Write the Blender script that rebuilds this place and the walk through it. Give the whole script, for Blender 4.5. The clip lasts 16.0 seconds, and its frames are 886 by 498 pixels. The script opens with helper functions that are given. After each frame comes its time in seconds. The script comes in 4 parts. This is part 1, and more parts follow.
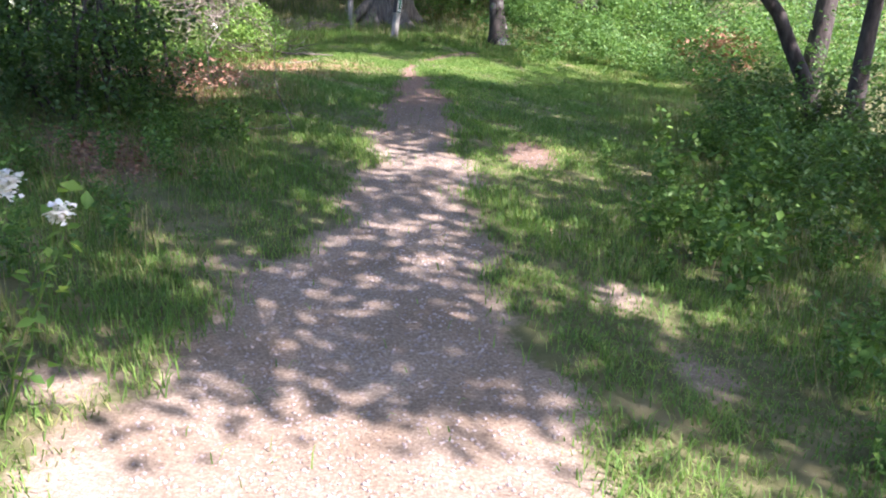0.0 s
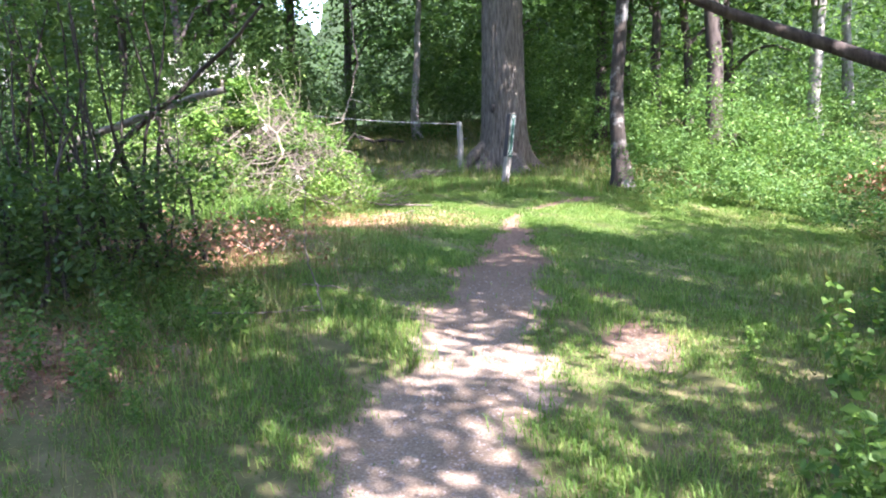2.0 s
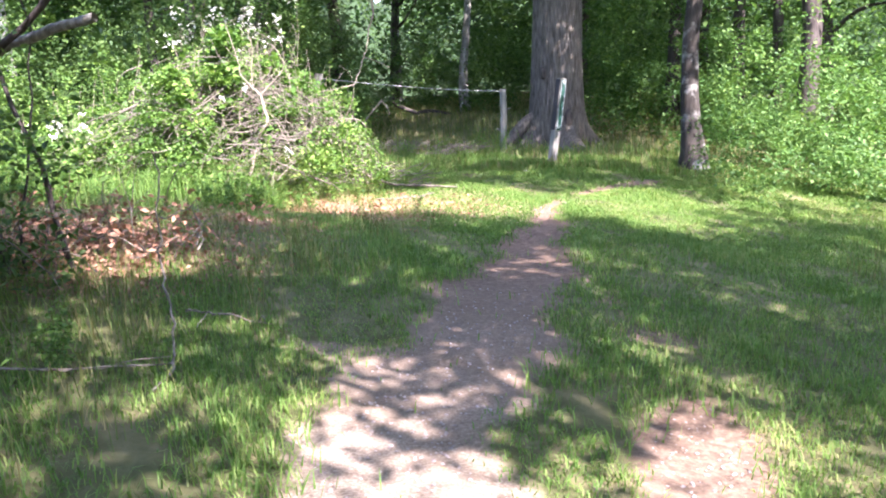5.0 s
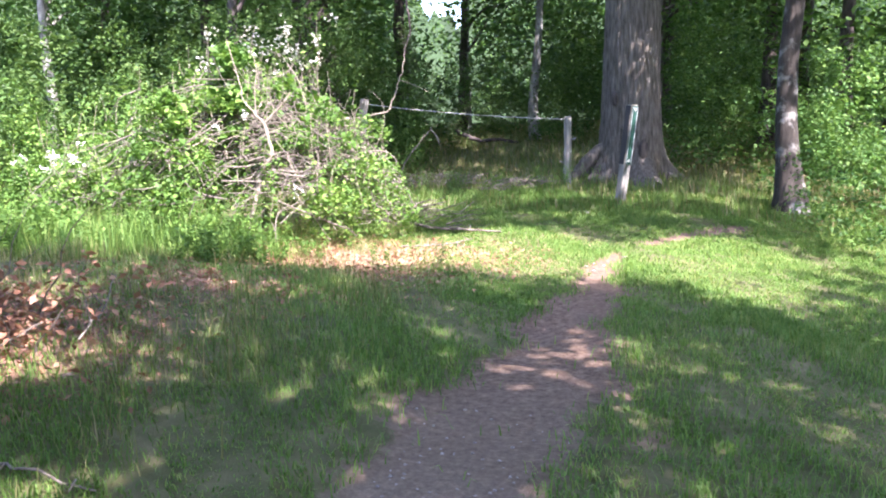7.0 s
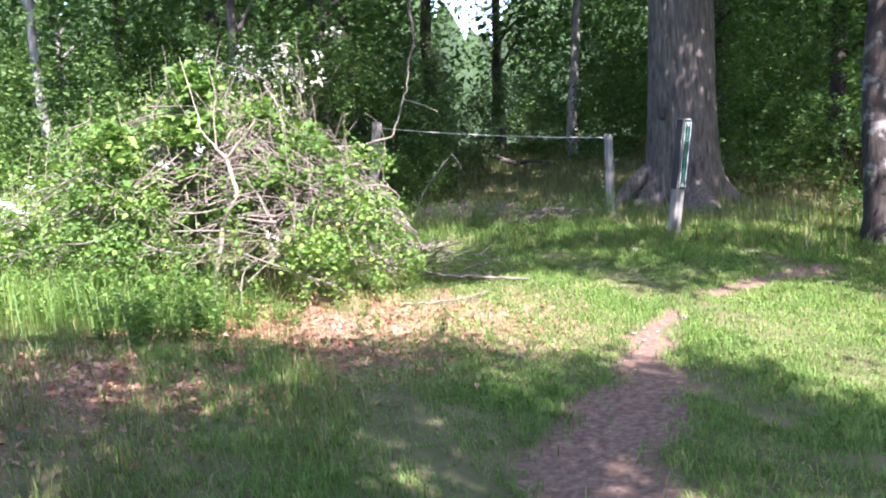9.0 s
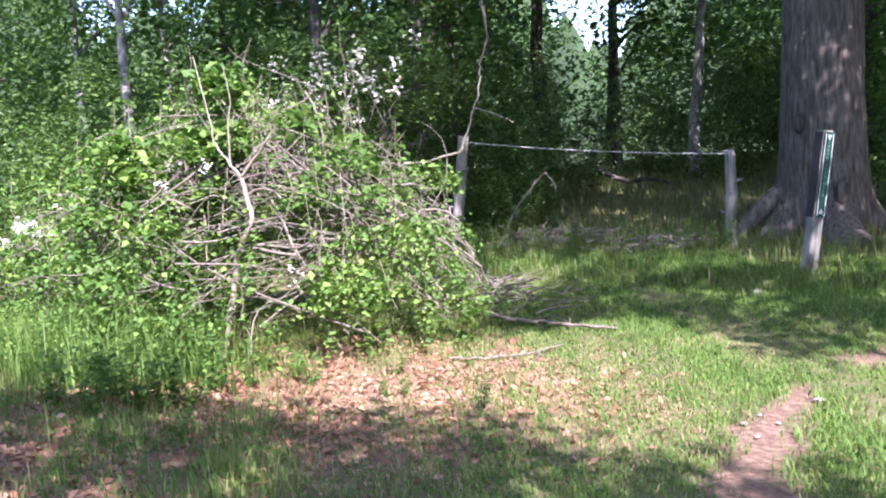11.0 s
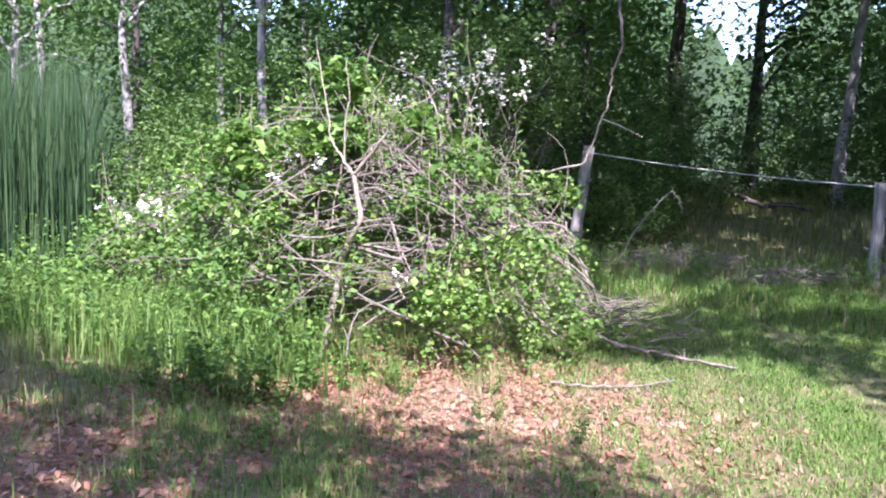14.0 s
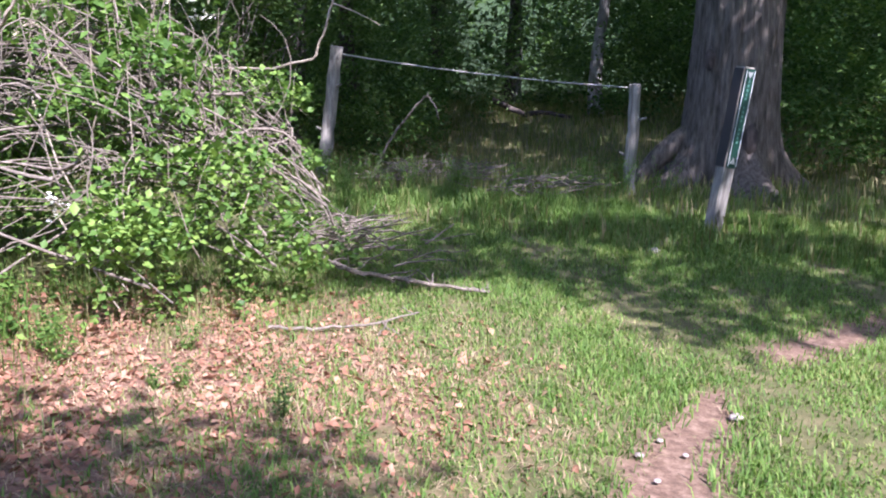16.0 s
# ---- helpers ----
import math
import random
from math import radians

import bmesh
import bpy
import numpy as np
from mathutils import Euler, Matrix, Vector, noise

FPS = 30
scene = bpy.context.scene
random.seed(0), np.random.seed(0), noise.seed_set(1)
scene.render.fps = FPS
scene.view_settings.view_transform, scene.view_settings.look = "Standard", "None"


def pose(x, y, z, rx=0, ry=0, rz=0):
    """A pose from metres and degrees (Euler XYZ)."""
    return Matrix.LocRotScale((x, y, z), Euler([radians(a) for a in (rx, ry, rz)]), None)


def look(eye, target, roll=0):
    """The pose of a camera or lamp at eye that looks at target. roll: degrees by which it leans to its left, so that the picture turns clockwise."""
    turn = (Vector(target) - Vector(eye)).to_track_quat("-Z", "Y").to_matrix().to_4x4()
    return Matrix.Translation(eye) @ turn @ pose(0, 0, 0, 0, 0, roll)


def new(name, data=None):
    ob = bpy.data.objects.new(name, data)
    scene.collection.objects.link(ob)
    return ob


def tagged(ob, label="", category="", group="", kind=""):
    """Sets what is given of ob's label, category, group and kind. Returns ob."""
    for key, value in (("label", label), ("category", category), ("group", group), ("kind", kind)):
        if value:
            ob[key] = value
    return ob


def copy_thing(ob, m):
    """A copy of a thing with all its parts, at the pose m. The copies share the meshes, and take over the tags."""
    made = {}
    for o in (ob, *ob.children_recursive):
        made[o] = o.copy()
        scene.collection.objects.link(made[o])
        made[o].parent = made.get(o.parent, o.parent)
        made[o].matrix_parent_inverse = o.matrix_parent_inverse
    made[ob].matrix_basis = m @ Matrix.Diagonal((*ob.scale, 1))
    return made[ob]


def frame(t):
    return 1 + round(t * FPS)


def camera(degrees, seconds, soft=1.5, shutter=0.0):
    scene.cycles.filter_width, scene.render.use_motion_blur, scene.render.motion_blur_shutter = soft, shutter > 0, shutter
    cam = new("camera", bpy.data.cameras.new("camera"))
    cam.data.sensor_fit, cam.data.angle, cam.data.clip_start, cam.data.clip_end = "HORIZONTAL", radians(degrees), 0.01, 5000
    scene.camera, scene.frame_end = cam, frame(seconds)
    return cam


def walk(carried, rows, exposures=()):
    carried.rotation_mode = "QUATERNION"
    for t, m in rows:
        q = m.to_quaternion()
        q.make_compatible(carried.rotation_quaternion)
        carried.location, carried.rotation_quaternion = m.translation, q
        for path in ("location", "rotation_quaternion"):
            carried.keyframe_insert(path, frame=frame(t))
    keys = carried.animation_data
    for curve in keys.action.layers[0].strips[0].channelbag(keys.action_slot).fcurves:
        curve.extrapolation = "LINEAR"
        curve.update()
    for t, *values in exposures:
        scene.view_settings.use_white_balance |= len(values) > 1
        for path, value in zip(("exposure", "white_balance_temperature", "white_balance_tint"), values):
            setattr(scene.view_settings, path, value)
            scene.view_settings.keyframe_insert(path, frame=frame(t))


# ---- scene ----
cam = camera(56.0, 16.0, 2.0)

PATH = [
    (0, (2.668, -5.859, 1.798), (2.656, -3.96, 1.17), -0.2),
    (0.5, (2.859, -5.153, 1.86), (2.788, -3.219, 1.356), -4.4),
    (1, (3.032, -4.345, 1.797), (2.805, -2.394, 1.419), -4.2),
    (1.5, (3.1, -3.79, 1.744), (2.742, -1.856, 1.381), -2.2),
    (2, (3.185, -3.336, 1.695), (2.841, -1.388, 1.397), -2.8),
    (2.5, (3.203, -2.99, 1.678), (2.763, -1.069, 1.339), -1.0),
    (3, (3.234, -2.541, 1.718), (2.831, -0.608, 1.399), -0.8),
    (3.2, (3.226, -2.343, 1.687), (2.861, -0.403, 1.369), -1.4),
    (5.3, (3.42, -0.03, 1.465), (2.838, 1.85, 1.111), -2.4),
    (5.5, (3.431, 0.181, 1.472), (2.758, 2.03, 1.118), -1.5),
    (6, (3.413, 0.682, 1.501), (2.772, 2.545, 1.156), -4.6),
    (6.5, (3.506, 1.308, 1.497), (2.791, 3.155, 1.213), -3.8),
    (7, (3.466, 1.833, 1.506), (2.765, 3.685, 1.226), -1.8),
    (7.5, (3.297, 2.36, 1.483), (2.544, 4.189, 1.19), -3.3),
    (8, (3.292, 2.756, 1.496), (2.313, 4.481, 1.242), -3.6),
    (8.5, (3.198, 3.337, 1.481), (2.242, 5.079, 1.25), -1.9),
    (9, (3.096, 3.955, 1.584), (2.289, 5.77, 1.355), -3.7),
    (9.5, (2.969, 4.401, 1.492), (1.994, 6.138, 1.305), -2.3),
    (10, (2.967, 4.7, 1.573), (1.877, 6.365, 1.371), -4.6),
    (10.2, (2.948, 4.952, 1.547), (1.908, 6.65, 1.362), -4.9),
    (12.3, (2.811, 6.118, 1.643), (1.629, 7.722, 1.471), 0.8),
    (12.5, (2.785, 6.104, 1.645), (1.585, 7.694, 1.465), 1.0),
    (13, (2.773, 6.072, 1.653), (1.525, 7.624, 1.465), 1.0),
    (13.5, (2.777, 6.03, 1.649), (1.494, 7.556, 1.482), 1.5),
    (14, (2.772, 6.02, 1.647), (1.477, 7.535, 1.479), 1.2),
    (14.5, (2.663, 6.027, 1.679), (1.369, 7.538, 1.476), 2.2),
    (15, (2.617, 6.181, 1.604), (1.395, 7.744, 1.346), 0.8),
    (15.5, (2.493, 6.879, 1.56), (1.533, 8.606, 1.251), -1.2),
    (16, (2.416, 7.364, 1.503), (1.573, 9.143, 1.147), 0.7),
]
walk(cam, [(t, look(eye, target, roll)) for t, eye, target, roll in PATH], [(0, 2.38, 6050, 30), (0.6, 2.95, 6100, 30), (1.5, 2.98, 6100, 30), (5.5, 2.95, 6050, 33), (7, 2.88, 6000, 33), (9, 2.66, 5950, 35), (10, 2.45, 5900, 36), (12.5, 2.25, 5650, 40), (15, 2.15, 5650, 38), (16, 1.98, 5700, 36)])

# ---------------------------------------------------------------- light
SUN = Vector((0.52, -0.42, 0.74)).normalized()
world = bpy.data.worlds.new("world")
scene.world = world
world.use_nodes = True
wn = world.node_tree.nodes
sky = wn.new("ShaderNodeTexSky")
sky.sky_type = "NISHITA"
sky.sun_disc = False
sky.sun_elevation = math.asin(SUN.z)
sky.sun_rotation = math.atan2(SUN.x, SUN.y)
wn["Background"].inputs["Strength"].default_value = 0.15
world.node_tree.links.new(sky.outputs[0], wn["Background"].inputs["Color"])
sun_data = bpy.data.lights.new("sun", "SUN")
sun_data.energy, sun_data.angle, sun_data.color = 4.2, radians(0.55), (1.0, 0.96, 0.9)
sun = new("sun", sun_data)
sun.matrix_world = look(SUN * 60, (0, 0, 0))


# ---------------------------------------------------------------- materials
def shader(name):
    m = bpy.data.materials.new(name)
    m.use_nodes = True
    return m, m.node_tree.nodes, m.node_tree.links, m.node_tree.nodes["Principled BSDF"]


def ramp(nodes, stops):
    r = nodes.new("ShaderNodeValToRGB")
    while len(r.color_ramp.elements) < len(stops):
        r.color_ramp.elements.new(0.5)
    for e, (p, c) in zip(r.color_ramp.elements, stops):
        e.position, e.color = p, (*c, 1)
    return r


def noise_node(nodes, links, scale, detail=6.0, rough=0.6, stretch=None):
    co = nodes.new("ShaderNodeTexCoord")
    n = nodes.new("ShaderNodeTexNoise")
    n.inputs["Scale"].default_value = scale
    n.inputs["Detail"].default_value = detail
    n.inputs["Roughness"].default_value = rough
    if stretch:
        mp = nodes.new("ShaderNodeMapping")
        mp.inputs["Scale"].default_value = stretch
        links.new(co.outputs["Object"], mp.inputs["Vector"])
        links.new(mp.outputs["Vector"], n.inputs["Vector"])
    else:
        links.new(co.outputs["Object"], n.inputs["Vector"])
    return n


def leafy(name, stops, glow=0.45, rough=0.55):
    """Thin leaf or blade: a diffuse face that lets part of the light through, its colour varied from leaf to leaf."""
    m, nodes, links, bsdf = shader(name)
    geo = nodes.new("ShaderNodeNewGeometry")
    r = ramp(nodes, stops)
    big = noise_node(nodes, links, 0.9, 3)
    mixv = nodes.new("ShaderNodeMath")
    mixv.operation = "MULTIPLY_ADD"
    mixv.inputs[1].default_value = 0.62
    links.new(geo.outputs["Random Per Island"], mixv.inputs[0])
    off = nodes.new("ShaderNodeMath")
    off.operation = "MULTIPLY_ADD"
    off.inputs[1].default_value, off.inputs[2].default_value = 0.9, -0.26
    links.new(big.outputs["Fac"], off.inputs[0])
    links.new(off.outputs[0], mixv.inputs[2])
    links.new(mixv.outputs[0], r.inputs["Fac"])
    links.new(r.outputs["Color"], bsdf.inputs["Base Color"])
    bsdf.inputs["Roughness"].default_value = rough
    bsdf.inputs["Specular IOR Level"].default_value = 0.22
    tr = nodes.new("ShaderNodeBsdfTranslucent")
    tint = nodes.new("ShaderNodeMix")
    tint.data_type, tint.blend_type = "RGBA", "MULTIPLY"
    tint.inputs["Factor"].default_value = 1.0
    tint.inputs["B"].default_value = (1.2, 1.25, 0.75, 1)
    links.new(r.outputs["Color"], tint.inputs["A"])
    links.new(tint.outputs["Result"], tr.inputs["Color"])
    mx = nodes.new("ShaderNodeMixShader")
    mx.inputs["Fac"].default_value = glow
    links.new(bsdf.outputs[0], mx.inputs[1])
    links.new(tr.outputs[0], mx.inputs[2])
    links.new(mx.outputs[0], nodes["Material Output"].inputs["Surface"])
    return m


def barky(name, dark, light, scale=9.0, stretch=(1, 1, 0.22), bump=0.6, lichen_sun=None):
    m, nodes, links, bsdf = shader(name)
    n = noise_node(nodes, links, scale, 8, 0.65, stretch)
    r = ramp(nodes, [(0.3, dark), (0.72, light)])
    links.new(n.outputs["Fac"], r.inputs["Fac"])
    col = r.outputs["Color"]
    # pale patches put lichen and sunlight into the bark colour
    if lichen_sun:
        n2 = noise_node(nodes, links, 2.2, 5, 0.6)
        r2 = ramp(nodes, [(0.54, (0, 0, 0)), (0.66, (1, 1, 1))])
        links.new(n2.outputs["Fac"], r2.inputs["Fac"])
        mx = nodes.new("ShaderNodeMix")
        mx.data_type = "RGBA"
        mx.inputs["B"].default_value = (*lichen_sun, 1)
        links.new(r2.outputs["Color"], mx.inputs["Factor"])
        links.new(col, mx.inputs["A"])
        col = mx.outputs["Result"]
    links.new(col, bsdf.inputs["Base Color"])
    bsdf.inputs["Roughness"].default_value = 0.9
    bsdf.inputs["Specular IOR Level"].default_value = 0.2
    b = nodes.new("ShaderNodeBump")
    b.inputs["Strength"].default_value, b.inputs["Distance"].default_value = bump, 0.03
    links.new(n.outputs["Fac"], b.inputs["Height"])
    links.new(b.outputs[0], bsdf.inputs["Normal"])
    return m


def ground_material():
    """Soil under grass, with gravel where the path mask is high and dry leaves where the litter mask is."""
    m, nodes, links, bsdf = shader("ground")
    soil_n = noise_node(nodes, links, 3.0, 10, 0.7)
    soil = ramp(nodes, [(0.3, (0.065, 0.075, 0.026)), (0.5, (0.115, 0.115, 0.048)), (0.75, (0.22, 0.18, 0.095))])
    links.new(soil_n.outputs["Fac"], soil.inputs["Fac"])
    grit_n = noise_node(nodes, links, 55.0, 4, 0.8)
    grit = ramp(nodes, [(0.3, (0.14, 0.105, 0.078)), (0.52, (0.29, 0.228, 0.165)), (0.72, (0.46, 0.385, 0.29))])
    links.new(grit_n.outputs["Fac"], grit.inputs["Fac"])
    wide = noise_node(nodes, links, 1.6, 6, 0.65)
    tone = nodes.new("ShaderNodeMix")
    tone.data_type, tone.blend_type = "RGBA", "MULTIPLY"
    tone.inputs["Factor"].default_value = 0.8
    shade = ramp(nodes, [(0.3, (0.62, 0.56, 0.5)), (0.65, (1, 1, 1))])
    links.new(wide.outputs["Fac"], shade.inputs["Fac"])
    links.new(grit.outputs["Color"], tone.inputs["A"])
    links.new(shade.outputs["Color"], tone.inputs["B"])
    lit_n = noise_node(nodes, links, 22.0, 5, 0.7)
    litter = ramp(nodes, [(0.3, (0.08, 0.045, 0.03)), (0.5, (0.2, 0.115, 0.075)), (0.75, (0.38, 0.25, 0.17))])
    links.new(lit_n.outputs["Fac"], litter.inputs["Fac"])
    rag = noise_node(nodes, links, 6.0, 8, 0.75)

    def mask(attr, wide_edge):
        a = nodes.new("ShaderNodeAttribute")
        a.attribute_name = attr
        ad = nodes.new("ShaderNodeMath")
        ad.operation = "MULTIPLY_ADD"
        ad.inputs[1].default_value = 1.5
        links.new(rag.outputs["Fac"], ad.inputs[0])
        links.new(a.outputs["Fac"], ad.inputs[2])
        mr = nodes.new("ShaderNodeMapRange")
        mr.inputs["From Min"].default_value, mr.inputs["From Max"].default_value = 1.25 - wide_edge, 1.25 + wide_edge
        links.new(ad.outputs[0], mr.inputs["Value"])
        return mr.outputs["Result"]

    m1 = nodes.new("ShaderNodeMix")
    m1.data_type = "RGBA"
    links.new(mask("litter", 0.25), m1.inputs["Factor"])
    links.new(soil.outputs["Color"], m1.inputs["A"])
    links.new(litter.outputs["Color"], m1.inputs["B"])
    m2 = nodes.new("ShaderNodeMix")
    m2.data_type = "RGBA"
    links.new(mask("path", 0.14), m2.inputs["Factor"])
    earth = nodes.new("ShaderNodeMix")
    earth.data_type = "RGBA"
    far_a = nodes.new("ShaderNodeAttribute")
    far_a.attribute_name = "earthen"
    brown = ramp(nodes, [(0.3, (0.085, 0.054, 0.037)), (0.52, (0.18, 0.12, 0.08)), (0.74, (0.32, 0.23, 0.16))])
    links.new(lit_n.outputs["Fac"], brown.inputs["Fac"])
    links.new(far_a.outputs["Fac"], earth.inputs["Factor"])
    links.new(tone.outputs["Result"], earth.inputs["A"])
    links.new(brown.outputs["Color"], earth.inputs["B"])
    links.new(m1.outputs["Result"], m2.inputs["A"])
    links.new(earth.outputs["Result"], m2.inputs["B"])
    links.new(m2.outputs["Result"], bsdf.inputs["Base Color"])
    bsdf.inputs["Roughness"].default_value = 0.95
    bsdf.inputs["Specular IOR Level"].default_value = 0.15
    b = nodes.new("ShaderNodeBump")
    b.inputs["Strength"].default_value, b.inputs["Distance"].default_value = 0.7, 0.02
    links.new(grit_n.outputs["Fac"], b.inputs["Height"])
    links.new(b.outputs[0], bsdf.inputs["Normal"])
    return m


def plain(name, color, rough=0.6, spread=0.25, scale=14.0):
    m, nodes, links, bsdf = shader(name)
    n = noise_node(nodes, links, scale, 6, 0.65)
    r = ramp(nodes, [(0.25, tuple(c * (1 - spread) for c in color)), (0.75, tuple(min(1, c * (1 + spread)) for c in color))])
    links.new(n.outputs["Fac"], r.inputs["Fac"])
    links.new(r.outputs["Color"], bsdf.inputs["Base Color"])
    bsdf.inputs["Roughness"].default_value = rough
    return m


GROUND = ground_material()
LAWN = leafy("lawn_grass", [(0.0, (0.06, 0.125, 0.026)), (0.45, (0.115, 0.215, 0.042)), (0.72, (0.185, 0.29, 0.065)), (1.0, (0.38, 0.33, 0.15))], 0.4)
MEADOW = leafy("bank_grass", [(0.0, (0.06, 0.10, 0.02)), (0.5, (0.12, 0.17, 0.04)), (0.75, (0.26, 0.23, 0.10)), (1.0, (0.45, 0.36, 0.22))], 0.35)
LEAF_BUSH = leafy("bush_leaf", [(0.0, (0.035, 0.085, 0.02)), (0.5, (0.095, 0.19, 0.036)), (1.0, (0.26, 0.39, 0.085))], 0.38, 0.5)
LEAF_DARK = leafy("thicket_leaf", [(0.0, (0.03, 0.07, 0.02)), (0.5, (0.065, 0.125, 0.03)), (1.0, (0.13, 0.2, 0.055))], 0.4, 0.45)
LEAF_WOOD = leafy("wood_leaf", [(0.0, (0.026, 0.065, 0.018)), (0.5, (0.062, 0.13, 0.03)), (1.0, (0.14, 0.23, 0.065))], 0.45, 0.5)
LEAF_EDGE = leafy("edge_leaf", [(0.0, (0.035, 0.09, 0.025)), (0.5, (0.09, 0.19, 0.045)), (1.0, (0.21, 0.32, 0.085))], 0.4, 0.5)
LEAF_PALE = leafy("willow_leaf", [(0.0, (0.10, 0.17, 0.07)), (0.5, (0.17, 0.26, 0.11)), (1.0, (0.28, 0.36, 0.18))], 0.4, 0.5)
REED = leafy("reed_blade", [(0.0, (0.018, 0.05, 0.018)), (0.5, (0.034, 0.08, 0.028)), (1.0, (0.08, 0.12, 0.045))], 0.25)
DRYLEAF = leafy("dry_leaf", [(0.0, (0.13, 0.06, 0.035)), (0.5, (0.3, 0.15, 0.088)), (1.0, (0.47, 0.31, 0.2))], 0.15, 0.7)
PETAL = leafy("petal", [(0.0, (0.72, 0.70, 0.66)), (1.0, (0.85, 0.84, 0.8))], 0.2, 0.6)
BARK_OAK = barky("grey_oak_bark", (0.03, 0.025, 0.019), (0.2, 0.175, 0.138), 20, (1, 1, 0.15), 1.0)
BARK_DARK = barky("dark_bark", (0.025, 0.02, 0.017), (0.12, 0.1, 0.085), 14, (1, 1, 0.25), 0.7)
BARK_LICHEN_SUN = barky("sun_lichened_bark", (0.02, 0.017, 0.013), (0.07, 0.06, 0.048), 14, (1, 1, 0.25), 0.7, (0.3, 0.29, 0.25))
BARK_PALE = barky("pale_birch_bark", (0.07, 0.066, 0.054), (0.36, 0.35, 0.3), 7, (1, 1, 0.5), 0.3)
TWIG = barky("dead_twig", (0.075, 0.062, 0.047), (0.28, 0.245, 0.19), 30, (1, 1, 1), 0.3)
VINE = barky("pale_vine_bark", (0.15, 0.125, 0.085), (0.42, 0.37, 0.275), 26, (1, 1, 1), 0.3)
POST = barky("weathered_wood", (0.1, 0.094, 0.076), (0.34, 0.325, 0.27), 26, (1, 1, 0.12), 0.5)
STONE = barky("gravel", (0.17, 0.135, 0.115), (0.5, 0.43, 0.38), 20, (1, 1, 1), 0.3)
ROPE = plain("pale_rope", (0.36, 0.35, 0.3), 0.9)
GREEN = plain("green_sign_paint", (0.006, 0.04, 0.027), 0.45, 0.15)
WHITE = plain("white_sign_paint", (0.5, 0.53, 0.5), 0.5, 0.08)
LETTER = plain("faded_letter_paint", (0.07, 0.17, 0.13), 0.5, 0.2)
SIDE_SHADE = plain("side_shade_black", (0.02, 0.02, 0.02), 0.7)
RUST = barky("red_brown_boards", (0.13, 0.045, 0.03), (0.3, 0.12, 0.08), 6, (0.3, 0.3, 4), 0.3)


# ---------------------------------------------------------------- mesh helpers
rng = np.random.default_rng(7)


def mesh_from(name, verts, faces, smooth=False):
    """A mesh from arrays: n x 3 places and m x k corners, k being 3 or 4."""
    verts, faces = np.asarray(verts, np.float32), np.asarray(faces, np.int32)
    me = bpy.data.meshes.new(name)
    me.vertices.add(len(verts))
    me.vertices.foreach_set("co", verts.ravel())
    k = faces.shape[1]
    me.loops.add(faces.size)
    me.loops.foreach_set("vertex_index", faces.ravel())
    me.polygons.add(len(faces))
    me.polygons.foreach_set("loop_start", np.arange(0, faces.size, k, dtype=np.int32))
    if smooth:
        me.polygons.foreach_set("use_smooth", np.ones(len(faces), bool))
    me.update(calc_edges=True)
    return me


def part(name, me, material, parent=None, label=""):
    if isinstance(me, bmesh.types.BMesh):
        data = bpy.data.meshes.new(name)
        me.to_mesh(data)
        me.free()
        me = data
    me.materials.append(material)
    ob = new(name, me)
    ob.parent = parent
    return tagged(ob, label)


def thing(name, at=(0, 0, 0), label="", category="", group=""):
    ob = new(name)
    ob.location = at
    return tagged(ob, label, category, group)


def joined(pieces):
    """Joins (verts, faces) pairs of one kind of face."""
    vs, fs, n = [], [], 0
    for v, f in pieces:
        vs.append(v)
        fs.append(np.asarray(f) + n)
        n += len(v)
    return np.concatenate(vs), np.concatenate(fs)


def tube(points, radii, sides=6):
    """Verts and quads of a round limb along points."""
    p = np.asarray(points, float)
    r = np.broadcast_to(np.asarray(radii, float), (len(p),))
    d = np.gradient(p, axis=0)
    d /= np.linalg.norm(d, axis=1)[:, None] + 1e-9
    ref = np.where(np.abs(d[:, 2:3]) > 0.9, [[1.0, 0, 0]], [[0, 0, 1.0]])
    u = np.cross(d, ref)
    u /= np.linalg.norm(u, axis=1)[:, None] + 1e-9
    for i in range(1, len(u)):
        u[i] = u[i - 1] - d[i] * np.dot(u[i - 1], d[i])
        u[i] /= np.linalg.norm(u[i]) + 1e-9
    w = np.cross(d, u)
    a = np.arange(sides) * 2 * np.pi / sides
    ring = p[:, None] + r[:, None, None] * (np.cos(a)[None, :, None] * u[:, None] + np.sin(a)[None, :, None] * w[:, None])
    i, j = np.meshgrid(np.arange(len(p) - 1), np.arange(sides), indexing="ij")
    j2 = (j + 1) % sides
    f = np.stack([i * sides + j, i * sides + j2, (i + 1) * sides + j2, (i + 1) * sides + j], -1).reshape(-1, 4)
    return ring.reshape(-1, 3), f


def wiggle(a, b, n, amount, sag=0.0):
    """A crooked line from a to b."""
    t = np.linspace(0, 1, n)[:, None]
    a, b = np.asarray(a, float), np.asarray(b, float)
    p = a + (b - a) * t
    w = np.cumsum(rng.normal(0, 1, (n, 3)), axis=0)
    w -= w[0] + (w[-1] - w[0]) * t
    p += w * amount / math.sqrt(n)
    p[:, 2] += sag * 4 * (t * (1 - t))[:, 0]
    return p


